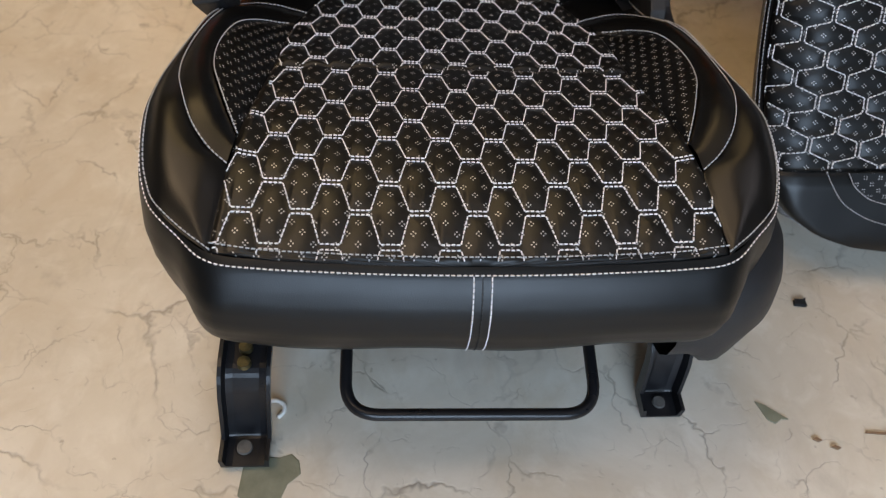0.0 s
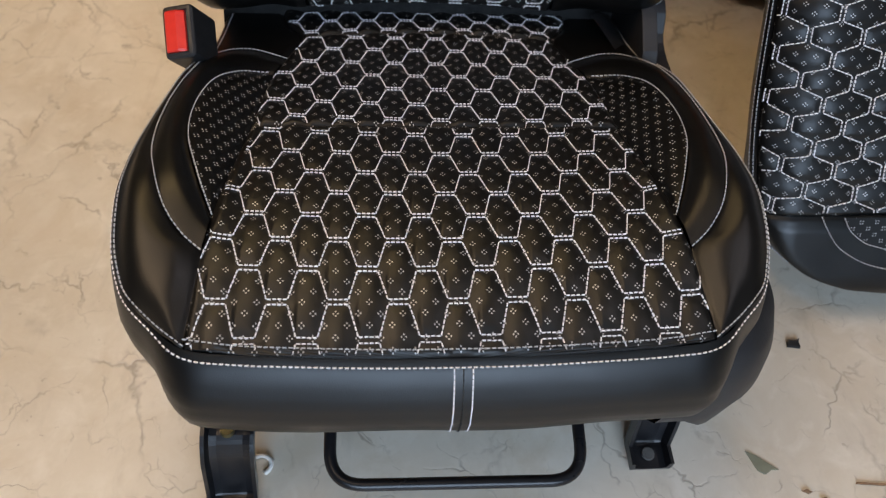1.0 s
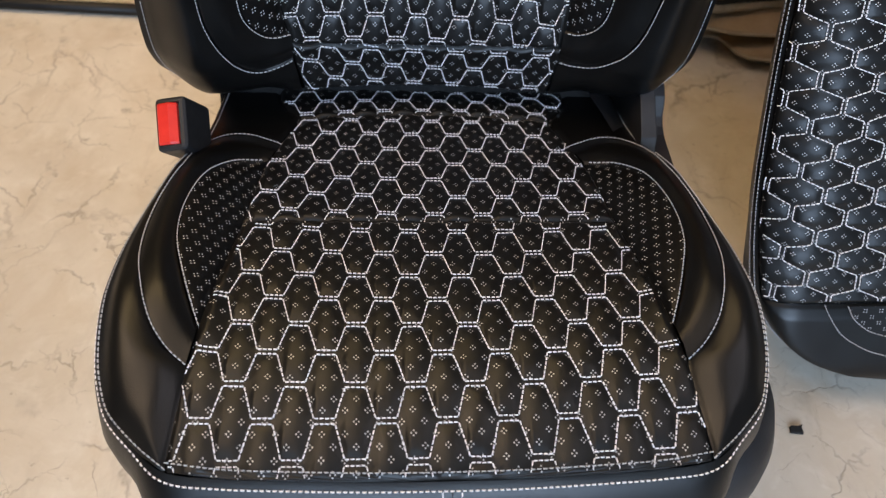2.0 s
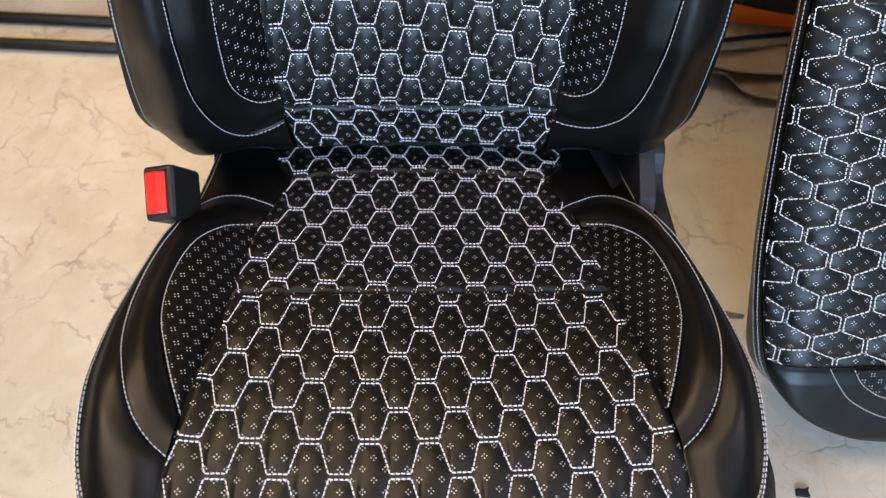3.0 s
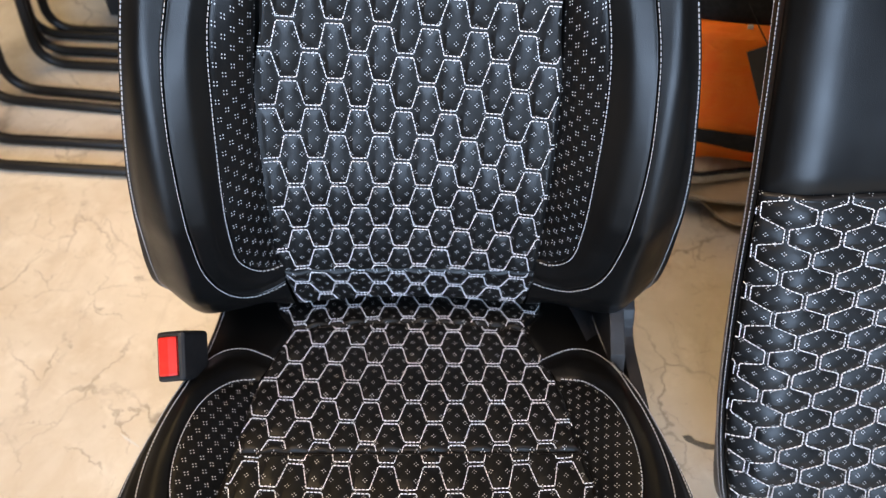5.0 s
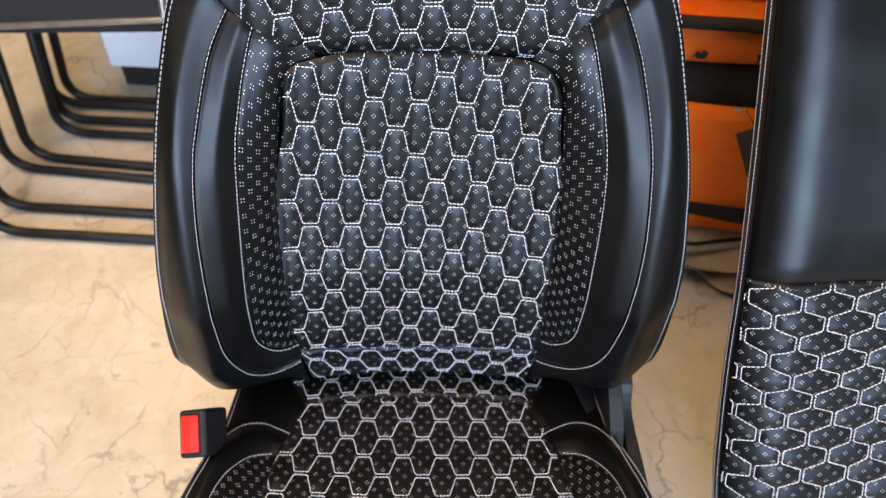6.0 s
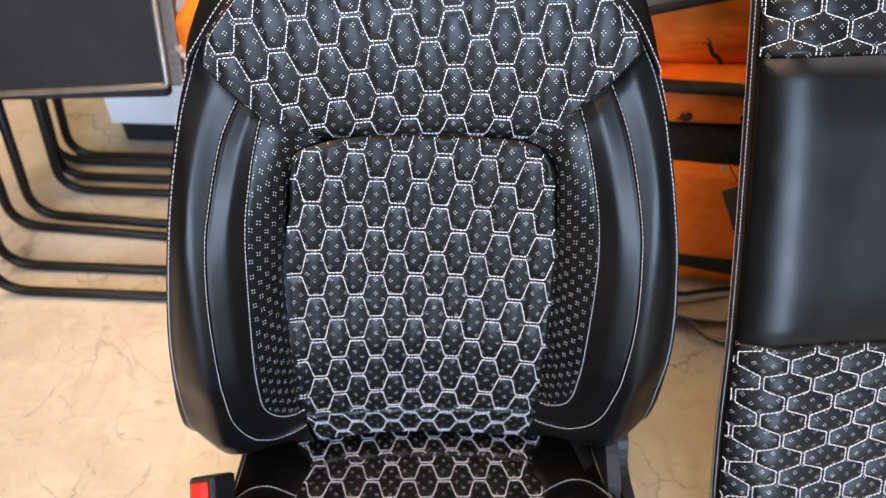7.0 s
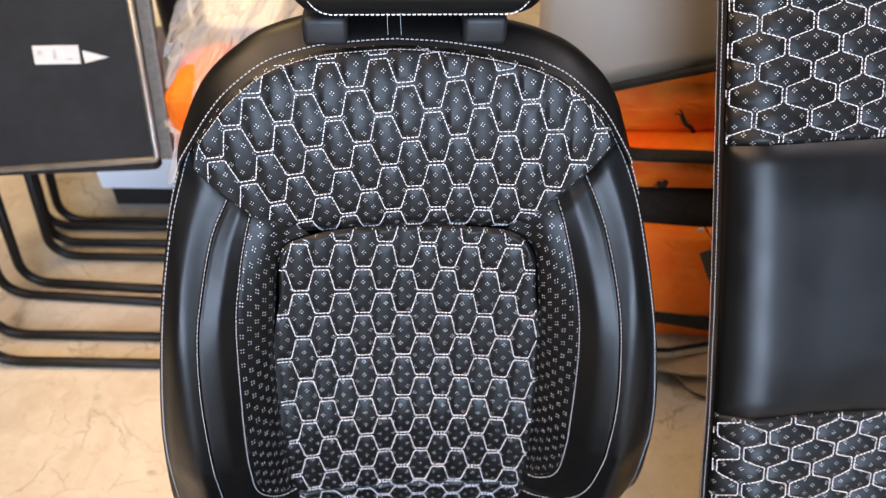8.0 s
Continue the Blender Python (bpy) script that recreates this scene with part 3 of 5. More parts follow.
# ---- the backrest ----
back_depth = curve_of([(0.20, 0.915), (0.24, 0.900), (0.27, 0.894), (0.295, 0.8925), (0.325, 0.889), (0.335, 0.888), (0.364, 0.892), (0.392, 0.898), (0.421, 0.904), (0.449, 0.910), (0.474, 0.919), (0.52, 0.934), (0.60, 0.955), (0.65, 0.969),
                       (0.70, 0.983), (0.75, 0.997), (0.78, 1.009), (0.80, 1.022), (0.83, 1.042), (0.90, 1.08)])
bolster_depth = curve_of([(0.20, 0.022), (0.30, 0.034), (0.40, 0.052), (0.50, 0.0725), (0.60, 0.0640), (0.66, 0.045), (0.70, 0.029), (0.75, 0.008), (0.80, 0.0), (0.90, 0.0)])
head_depth = curve_of([(0.66, 0.977), (0.69, 0.976), (0.72, 0.977), (0.75, 0.981), (0.79, 0.988), (0.82, 0.996), (0.86, 1.011), (0.89, 1.029), (0.92, 1.055)])


def back_point(x, z):
    ax = np.abs(x)
    start = np.interp(z, FOLD[:, 1], FOLD[:, 0]) - 0.006
    t = np.clip((ax - start) / (0.250 - start), 0.0, 1.0)
    y = back_depth(z) - 0.6 * np.minimum(ax, 0.15) ** 2 - bolster_depth(z) * (0.6 * (1 - (1 - t) ** 2) * smooth(t / 0.15) + 0.4 * smooth(t)) + 0.030 * smooth((ax - 0.238) / 0.056)
    y = y + 0.028 * smooth((0.318 - z) / 0.075) ** 1.5 * smooth((ax - 0.14) / 0.05)
    under = np.interp(ax, (0.10, 0.145, 0.165, 0.18, 0.20, 0.222, 0.30), (0.69, 0.704, 0.718, 0.731, 0.752, 0.780, 0.86))
    y = y + 0.008 * smooth((z - under - 0.001) / 0.02) * smooth((ax - 0.12) / 0.03)
    return np.stack(np.broadcast_arrays(x, y - BASE, z), -1)


def head_point(x, z):
    return np.stack(np.broadcast_arrays(x, head_depth(z) - 0.22 * x * x - BASE, z), -1)


BACK, HEAD = Sheet(back_point), Sheet(head_point)
FOLD_LINE = [(0.120, 0.73), (0.135, 0.690), (0.143, 0.66), (0.148, 0.62), (0.152, 0.58), (0.1545, 0.54), (0.154, 0.49), (0.1525, 0.44), (0.1515, 0.385), (0.149, 0.335), (0.149, 0.30), (0.146, 0.26)]
IN_LEFT = [(-0.142, 0.70), (-0.144, 0.67), (-0.148, 0.631), (-0.153, 0.594), (-0.1565, 0.548), (-0.1567, 0.493), (-0.1551, 0.434), (-0.1535, 0.378), (-0.149, 0.335), (-0.147, 0.31), (-0.139, 0.26)]
IN_RIGHT = [(0.142, 0.70), (0.1435, 0.66), (0.146, 0.632), (0.149, 0.599), (0.1515, 0.558), (0.1525, 0.50), (0.151, 0.446), (0.1496, 0.392), (0.149, 0.341), (0.150, 0.31), (0.143, 0.26)]
PERF_LEFT = [(-0.158, 0.750), (-0.1678, 0.7232), (-0.1727, 0.7078), (-0.1794, 0.683), (-0.1845, 0.657), (-0.1882, 0.637), (-0.1907, 0.610), (-0.1918, 0.5857), (-0.1930, 0.554), (-0.1939, 0.5205), (-0.1947, 0.4857), (-0.1949, 0.4552), (-0.1948, 0.4175), (-0.1930, 0.389), (-0.1860, 0.3708), (-0.1727, 0.3553), (-0.1587, 0.3500), (-0.147, 0.3485)]
PERF_RIGHT = [(0.152, 0.752), (0.1633, 0.727), (0.1703, 0.7057), (0.1785, 0.675), (0.1850, 0.6438), (0.1888, 0.6166), (0.1909, 0.5866), (0.1915, 0.560), (0.1914, 0.5326), (0.1905, 0.496), (0.1893, 0.457), (0.1880, 0.424), (0.1862, 0.399), (0.1822, 0.382), (0.1740, 0.3695), (0.1615, 0.3603), (0.148, 0.356)]
LOOP_LEFT = [(-0.172, 0.776), (-0.1886, 0.7434), (-0.1958, 0.7313), (-0.2042, 0.7157), (-0.2107, 0.6976), (-0.2169, 0.6747), (-0.2223, 0.651), (-0.2261, 0.6326), (-0.2287, 0.607), (-0.2303, 0.579), (-0.2311, 0.5485), (-0.2308, 0.5153), (-0.2302, 0.478), (-0.2296, 0.436), (-0.2282, 0.391), (-0.2204, 0.359), (-0.2085, 0.334), (-0.1965, 0.317), (-0.182, 0.309), (-0.1657, 0.310), (-0.148, 0.314)]
LOOP_RIGHT = [(0.176, 0.785), (0.1922, 0.7536), (0.2022, 0.7335), (0.2114, 0.711), (0.2193, 0.683), (0.2257, 0.6544), (0.2294, 0.630), (0.2315, 0.604), (0.2333, 0.574), (0.2343, 0.543), (0.2335, 0.508), (0.2312, 0.468), (0.2281, 0.421), (0.2224, 0.383), (0.2112, 0.355), (0.1965, 0.338), (0.1800, 0.325), (0.1635, 0.3195), (0.148, 0.317)]
OUT_LEFT = [(-0.205, 0.815), (-0.2245, 0.7828), (-0.2320, 0.7636), (-0.2409, 0.739), (-0.2478, 0.712), (-0.2542, 0.683), (-0.2600, 0.653), (-0.2645, 0.622), (-0.2688, 0.593), (-0.2738, 0.560), (-0.2778, 0.531), (-0.2822, 0.494), (-0.2858, 0.452), (-0.2900, 0.404), (-0.2913, 0.358), (-0.2898, 0.322), (-0.2820, 0.297), (-0.264, 0.282), (-0.238, 0.276), (-0.19, 0.273), (-0.143, 0.272)]
OUT_RIGHT = [(0.205, 0.815), (0.2203, 0.790), (0.2328, 0.767), (0.2448, 0.7345), (0.2531, 0.701), (0.2613, 0.665), (0.2676, 0.633), (0.2751, 0.591), (0.2796, 0.558), (0.2845, 0.522), (0.2876, 0.484), (0.2893, 0.445), (0.2905, 0.396), (0.2880, 0.348), (0.2825, 0.315), (0.269, 0.297), (0.245, 0.290), (0.20, 0.280), (0.145, 0.273)]
H_LOW = [(-0.2175, 0.784), (-0.2004, 0.759), (-0.1783, 0.733), (-0.1632, 0.718), (-0.1445, 0.705), (-0.130, 0.692), (-0.09, 0.686), (0.0, 0.686), (0.09, 0.686), (0.127, 0.695), (0.142, 0.7152), (0.165, 0.743), (0.189, 0.767), (0.2135, 0.800)]
H_TOP = [(-0.2175, 0.784), (-0.2101, 0.809), (-0.1957, 0.827), (-0.179, 0.845), (-0.159, 0.8603), (-0.1365, 0.8732), (-0.112, 0.8803), (-0.082, 0.8855), (-0.049, 0.8878), (-0.011, 0.8893), (0.028, 0.8874), (0.064, 0.8839), (0.0975, 0.8792), (0.127, 0.8733), (0.157, 0.8618), (0.182, 0.843), (0.2023, 0.822), (0.2135, 0.800)]
ARCH = [(-0.146, 0.655), (-0.145, 0.668), (-0.141, 0.679), (-0.1305, 0.687), (-0.113, 0.6915), (-0.084, 0.696), (-0.04, 0.698), (0.006, 0.698), (0.049, 0.697), (0.086, 0.6955), (0.112, 0.6925), (0.1265, 0.685), (0.136, 0.674), (0.142, 0.66), (0.1455, 0.647)]
FOLD = np.array(FOLD_LINE[::-1])
insert_left, insert_right, arch = curve_of([(v, x) for x, v in IN_LEFT[::-1]]), curve_of([(v, x) for x, v in IN_RIGHT[::-1]]), curve_of(ARCH)


def back_tuck(x):
    """The crease above the foot of the insert, lifting towards its sides."""
    return 0.3245 + 0.52 * x * x


quilted("back_insert", BACK, insert_left, insert_right, 0.3245, 0.698, 170, 220,
        Stretched(0.0465, 0.029, (-0.1262, 0.9676, 0.0276, 0.0791, 0.089, -0.1813, 0.0052, 0.4485), (0.3409, -0.0476, 0.9732, 0.0674, -0.2474, -0.0832, 0.8387, 0.4354), 0.0165), seat,
        "black quilted leather with white honeycomb stitching", lambda x, v: 0.0045 * smooth((v - 0.60) / 0.08), edge=0.0028, soft=0.0022, lo=back_tuck, hi=arch)
quilted("insert_foot", BACK, insert_left, insert_right, 0.262, 0.3245, 170, 50,
        Stretched(0.0465, 0.024, (-0.0837, 0.9913, -0.0981, 0.0493, 0.9245), (0.3016, -0.1513, 1.0218, 0.6214, 0.0637), 0.0165), seat,
        "black quilted leather with white honeycomb stitching", hi=back_tuck)
EDGES = []


def beside(points, off, fuller=0.0):
    line = along(points, 60)
    off = off * (1 + fuller * smooth((0.47 - line[:, 1:]) / 0.14))
    t = np.gradient(line, axis=0)
    t /= np.linalg.norm(t, axis=1)[:, None]
    return line + off * np.stack([-t[:, 1], t[:, 0]], 1)


for sign, side, perf, loop, out in ((-1, insert_left, PERF_LEFT, LOOP_LEFT, OUT_LEFT), (1, insert_right, PERF_RIGHT, LOOP_RIGHT, OUT_RIGHT)):
    flip = sign > 0
    # each seam lies just beside its stitching
    rim_line = beside(out, sign * 0.0042, 0.9)
    perf_seam, loop_seam = beside(perf, -sign * 0.0022), beside(loop, -sign * 0.0024)
    EDGES.append(rim_line)
    inner = [*((sign * x, v) for x, v in ((0.105, 0.690), (0.126, 0.684), (0.138, 0.674))), *((float(side(v)) - sign * 0.001, v) for v in np.linspace(0.652, perf[-1][1], 10))]
    p = padded("perforated_panel", BACK, inner, perf_seam, 18, 60, PERF, seat, "perforated black leather", 0.002, 0.0026, flip=flip)
    stitch_row("stitching", BACK, along(perf, 120), 0.0046, p, 0.0014)
    p = padded("inner_bolster", BACK, perf_seam, loop_seam, 26, 90, LEATHER, seat, "smooth black leather", 0.0032, 0.0028, flip=flip, crease=0.0018)
    stitch_row("stitching", BACK, along(loop, 140), 0.0046, p, 0.0012)
    p = padded("outer_bolster", BACK, loop_seam, rim_line, 34, 110, LEATHER, seat, "smooth black leather", 0.0042, 0.0028, flip=flip, shoulder=0.028, crease=0.0018)
    stitch_row("stitching", BACK, along(out[:-2], 150), 0.0048, p, 0.0010, 0.0)

# the quilted head panel with its curved lower edge
low, top = along(H_LOW, 210), along(H_TOP, 210)
comb = Stretched(0.05, 0.029, (-0.111, 0.9333, -0.0431, 0.0996, 0.4948, -0.9659, -0.88, 3.4782), (0.7133, 0.138, 0.9177, -0.4426, -0.8362, 0.5339, 4.7857, -2.4252), 0.0172)
u = np.linspace(0, 1, 100)
flat = low[None] * (1 - u[:, None, None]) + top[None] * u[:, None, None]
high = np.linalg.norm(top - low, axis=1)[None]
rim_d = np.minimum(u, 1 - u)[:, None] * high


def head_rise(x, z, d):
    tucked = 0.012 * smooth((0.150 - np.abs(x)) / 0.03) * np.exp(-((np.maximum(z - 0.686, 0) / 0.015) ** 2))
    return comb.lift(x, z) * smooth(d / 0.006) - 0.0025 * np.exp(-((d / 0.0035) ** 2)) - tucked


headp = sheet("head_panel", HEAD.at(flat[..., 0], flat[..., 1], head_rise(flat[..., 0], flat[..., 1], rim_d)), QUILT, seat,
              "black quilted leather with white honeycomb stitching", np.stack(comb.inner(flat[..., 0], flat[..., 1]), -1))
low_at, top_at = (lambda x: np.interp(x, low[:, 0], low[:, 1])), (lambda x: np.interp(x, top[:, 0], top[:, 1]))
a, b = comb.stitches(lambda x, z: abs(x) < 0.221 and low_at(x) + 0.0015 < z < top_at(x) - 0.0015, (-0.225, 0.225, 0.68, 0.89))


def head_edge(q):
    return np.minimum(q[:, 1] - low_at(q[:, 0]), top_at(q[:, 0]) - q[:, 1])


pa, pb = (HEAD.at(q[:, 0], q[:, 1], head_rise(q[:, 0], q[:, 1], head_edge(q)) + 0.0007) for q in (a, b))
dashes("stitching", pa, pb, HEAD.normal(a[:, 0], a[:, 1]), THREAD, headp, 0.00118)
stitch_row("stitching", HEAD, top[4:-4], 0.0048, headp, 0.0032, -0.0042)

# side and top gusset, from the outer seam to the rear shell
peak = H_TOP.index((-0.011, 0.8893))
right_rim = along([*H_TOP[peak:-1], *EDGES[1][3:], (0.0, 0.262)], 150)
left_rim = along([*H_TOP[peak::-1][:-1], *EDGES[0][3:], (0.0, 0.262)], 150)
ring = np.vstack([right_rim, left_rim[-2:0:-1]])
is_head = ring[:, 1] > 0.775
front_edge = np.where(is_head[:, None], HEAD.at(ring[:, 0], ring[:, 1], np.full(len(ring), -0.0025)), BACK.at(ring[:, 0], ring[:, 1], np.full(len(ring), -0.002)))
centre = np.array([0.0, 0.60])
way2 = (ring - centre) / (np.linalg.norm(ring - centre, axis=1)[:, None] + 1e-9)
crown = smooth((ring[:, 1] - 0.76) / 0.08)
loops = []
for t in np.linspace(0, 1, 14):
    out = (0.004 + 0.018 * crown) * math.sin(math.pi * min(1.0, t * 1.25)) - 0.030 * max(0.0, t - 0.55) ** 1.6 * 2.5
    g = front_edge.copy()
    g[:, 0] += way2[:, 0] * out
    g[:, 2] += way2[:, 1] * out
    g[:, 1] += 0.088 * t
    loops.append(g)
g = loops[-1].copy()
g[:, 0] *= 0.6
g[:, 2] = 0.58 + (g[:, 2] - 0.58) * 0.6
g[:, 1] += 0.035
loops.append(g)
gusset = np.array(loops)
shell = sheet("side_gusset", gusset, LEATHER, seat, "smooth black leather", wrap=True)
last = gusset[-1]
raw("rear_shell", np.vstack([last, last.mean(0)[None]]), [(k, (k + 1) % len(last), len(last)) for k in range(len(last))], PLASTIC, seat)


def gusset_row(level, keep, pitch=0.0048):
    line = (0.45 * gusset[level - 1] + 0.55 * gusset[level])[keep]
    far = np.r_[0, np.cumsum(np.linalg.norm(np.diff(line, axis=0), axis=1))]
    s = np.arange(0, far[-1] - pitch, pitch)
    a, b = (np.stack([np.interp(q, far, line[:, k]) for k in range(3)], 1) for q in (s, s + pitch * 0.68))
    n = a - np.array([0, 0.42, 0.55])
    n /= np.linalg.norm(n, axis=1)[:, None]
    dashes("stitching", a + n * 0.001, b + n * 0.001, n, SEAM_THREAD, shell, 0.0011)


gusset_row(1, np.r_[np.arange(len(ring) - 46, len(ring)), np.arange(0, 47)])
for x in (-0.0065, 0.0065):
    line = gusset[1:10, 0] + (x, 0, 0.0008)
    far = np.r_[0, np.cumsum(np.linalg.norm(np.diff(line, axis=0), axis=1))]
    s = np.arange(0, far[-1] - 0.004, 0.0046)
    a, b = (np.stack([np.interp(q, far, line[:, k]) for k in range(3)], 1) for q in (s, s + 0.0034))
    dashes("stitching", a, b, np.tile((0, 0, 1.0), (len(a), 1)), SEAM_THREAD, shell, 0.0011)

# headrest on two posts in plastic guides
for x in (-0.078, 0.077):
    bm = bmesh.new()
    box(bm, (x - 0.022, 1.029 - BASE, 0.886), (x + 0.022, 1.085 - BASE, 0.916), 0.006)
    g = part("headrest_guide", bm, PLASTIC, seat, "black plastic headrest guide")
    tube("post", [(x, 1.07 - BASE, 0.88), (x, 1.07 - BASE, 0.95)], 0.006, CHROME, g, "chrome headrest post")
bm = bmesh.new()
box(bm, (-0.125, 1.005 - BASE, 0.922), (0.148, 1.105 - BASE, 1.12), 0.035, segments=5)
for v in bm.verts:
    t = (v.co.z - 0.922) / 0.2
    v.co.x = 0.0115 + (v.co.x - 0.0115) * (0.86 + 0.26 * smooth(t * 2.2) - 0.18 * smooth((t - 0.5) * 2))
    v.co.y += 0.02 * t
rest = part("headrest", bm, LEATHER, seat, "smooth black leather headrest")
loop = np.array(bent([(-0.098, 1.012 - BASE, 0.955), (-0.083, 1.009 - BASE, 0.929), (0.106, 1.009 - BASE, 0.929), (0.121, 1.012 - BASE, 0.955)], 0.02))
far = np.r_[0, np.cumsum(np.linalg.norm(np.diff(loop, axis=0), axis=1))]
s = np.arange(0, far[-1] - 0.005, 0.0048)
a, b = (np.stack([np.interp(q, far, loop[:, k]) for k in range(3)], 1) for q in (s, s + 0.0035))
dashes("stitching", a, b, np.tile((0, -0.8, -0.6), (len(a), 1)), THREAD, rest, 0.0013)

# dark liner closing the gap between cushion and backrest
g = np.array([[(x, 0.905 + 0.07 * math.sin(t * 1.5) - BASE, 0.19 + 0.15 * t) for x in np.linspace(-0.25, 0.25, 12)] for t in np.linspace(0, 1, 10)])
sheet("rear_liner", g, WEB, seat, "black cloth liner")

# buckle on its stalk
BUCKLE = Matrix.Translation((-0.2630, 0.770 - BASE, 0.318)) @ pose(0, 0, 0, 33, 0, 0) @ pose(0, 0, 0, 0, -14, 5) @ Matrix.Scale(0.95, 4)
bm = bmesh.new()
box(bm, (-0.0175, -0.029, -0.060), (0.0175, 0.029, 0.0), 0.006, segments=3)
top = max(bm.faces, key=lambda f: f.calc_center_median().z * 10 + f.calc_area())
bmesh.ops.inset_region(bm, faces=[top], thickness=0.0026)
bmesh.ops.translate(bm, verts=top.verts, vec=(0, 0, -0.005))
bmesh.ops.transform(bm, matrix=BUCKLE, verts=bm.verts)
buckle = part("buckle", bm, PLASTIC, seat, "black plastic belt buckle", smooth=False)
bm = bmesh.new()
side = [(-0.0138, -0.008), (-0.0138, 0.0012), (-0.0115, 0.0032), (0.0, 0.0040), (0.0078, -0.001), (0.0078, -0.008)]
ends = [[bm.verts.new((x, y * k, z)) for x, z in side] for y, k in ((-0.0228, 0.98), (-0.0200, 1.0), (0.0200, 1.0), (0.0228, 0.98))]
for row in (ends[0], ends[3]):
    for v in row:
        v.co.z -= 0.0016
for r0, r1 in zip(ends, ends[1:]):
    for k in range(len(side)):
        j = (k + 1) % len(side)
        bm.faces.new((r0[k], r0[j], r1[j], r1[k]))
bm.faces.new(ends[0][::-1])
bm.faces.new(ends[3])
bmesh.ops.transform(bm, matrix=BUCKLE, verts=bm.verts)
part("release_button", bm, RED, buckle, "red plastic release button", smooth=False)
tube("stalk", [(-0.256, 0.790 - BASE, 0.262), (-0.244, 0.83 - BASE, 0.20), (-0.225, 0.86 - BASE, 0.12)], 0.012, PLASTIC, buckle)

# sliding rails, feet and the adjusting bar
for x, foot_z in ((-0.222, -0.006), (0.246, 0.0065)):
    rail = block("slide_rail", (x - 0.022, 0.50 - BASE, 0.098), (x + 0.022, 0.98 - BASE, 0.128), 0.004, STEEL, seat, "black steel slide rail")
    back_leg = block("rear_foot", (x - 0.022, 0.93 - BASE, foot_z), (x + 0.022, 0.97 - BASE, 0.10), 0.004, STEEL, rail)


def foot(x, y, floor_z, depth, top_z, wide=0.046, lean=0.0):
    """A pressed steel foot: a plate on the floor, a riser and an upper step, with turned-up flanges."""
    bm = bmesh.new()
    side = [(y, floor_z), (y + depth, floor_z), (y + depth + 0.012, top_z - 0.018), (y + depth + 0.022, top_z), (y + depth + 0.085, top_z + 0.004)]
    prof = np.array(bent([(*q, 0.0) for q in side], 0.007, 3))[:, :2]
    t = np.gradient(prof, axis=0)
    t /= np.linalg.norm(t, axis=1)[:, None]
    nrm = np.stack([-t[:, 1], t[:, 0]], 1)
    w = wide / 2
    cross = [(-w - 0.001, 0.016), (-w, 0.0), (w, 0.0), (w + 0.001, 0.016), (w - 0.003, 0.016), (w - 0.005, 0.004), (w - 0.012, 0.0025), (-w + 0.012, 0.0025), (-w + 0.005, 0.004), (-w + 0.003, 0.016)]
    rows = []
    for (py, pz), (ny, nz) in zip(prof, nrm):
        rows.append([bm.verts.new((x + cx + lean * pz / top_z, py + ny * h - BASE, pz + nz * h)) for cx, h in cross])
    for r0, r1 in zip(rows, rows[1:]):
        for k in range(len(cross)):
            j = (k + 1) % len(cross)
            bm.faces.new((r0[k], r0[j], r1[j], r1[k]))
    bm.faces.new(rows[0])
    bm.faces.new(rows[-1][::-1])
    ob = part("front_foot", bm, STEEL, seat, "glossy black pressed steel foot", smooth=False)
    return ob


def disc(name, at, radius, high, material, parent, m=None, label="", sides=20):
    bm = bmesh.new()
    bmesh.ops.create_cone(bm, cap_ends=True, segments=sides, radius1=radius, radius2=radius * 0.92, depth=high)
    bmesh.ops.transform(bm, matrix=Matrix.Translation(at) @ (m or Matrix()), verts=bm.verts)
    return part(name, bm, material, parent, label, smooth=False)


left_foot = foot(-0.218, 0.364, -0.001, 0.038, 0.098, 0.050, 0.007)
disc("bolt", (-0.220, 0.384 - BASE, 0.0045), 0.0085, 0.003, DULL, left_foot, label="dull grey stud")
for y in (0.429, 0.447):
    disc("bolt", (-0.2125, y - BASE, 0.105), 0.0072, 0.006, ZINC, left_foot, label="yellow zinc rivet")
block("clip", (-0.218, 0.470 - BASE, 0.102), (-0.202, 0.478 - BASE, 0.110), 0.002, PALE, left_foot, "pale plastic clip")
right_foot = foot(0.240, 0.408, 0.0115, 0.034, 0.085)
disc("bolt", (0.240, 0.424 - BASE, 0.017), 0.0075, 0.003, DULL, right_foot, label="dull grey stud")
bar = bent([(-0.109, 0.60 - BASE, 0.150), (-0.1105, 0.369 - BASE, 0.108), (0.1375, 0.367 - BASE, 0.106), (0.1385, 0.60 - BASE, 0.150)], 0.034, 10)
tube("adjusting_bar", bar, 0.0062, STEEL, seat, "glossy black tubular adjusting bar", 16)

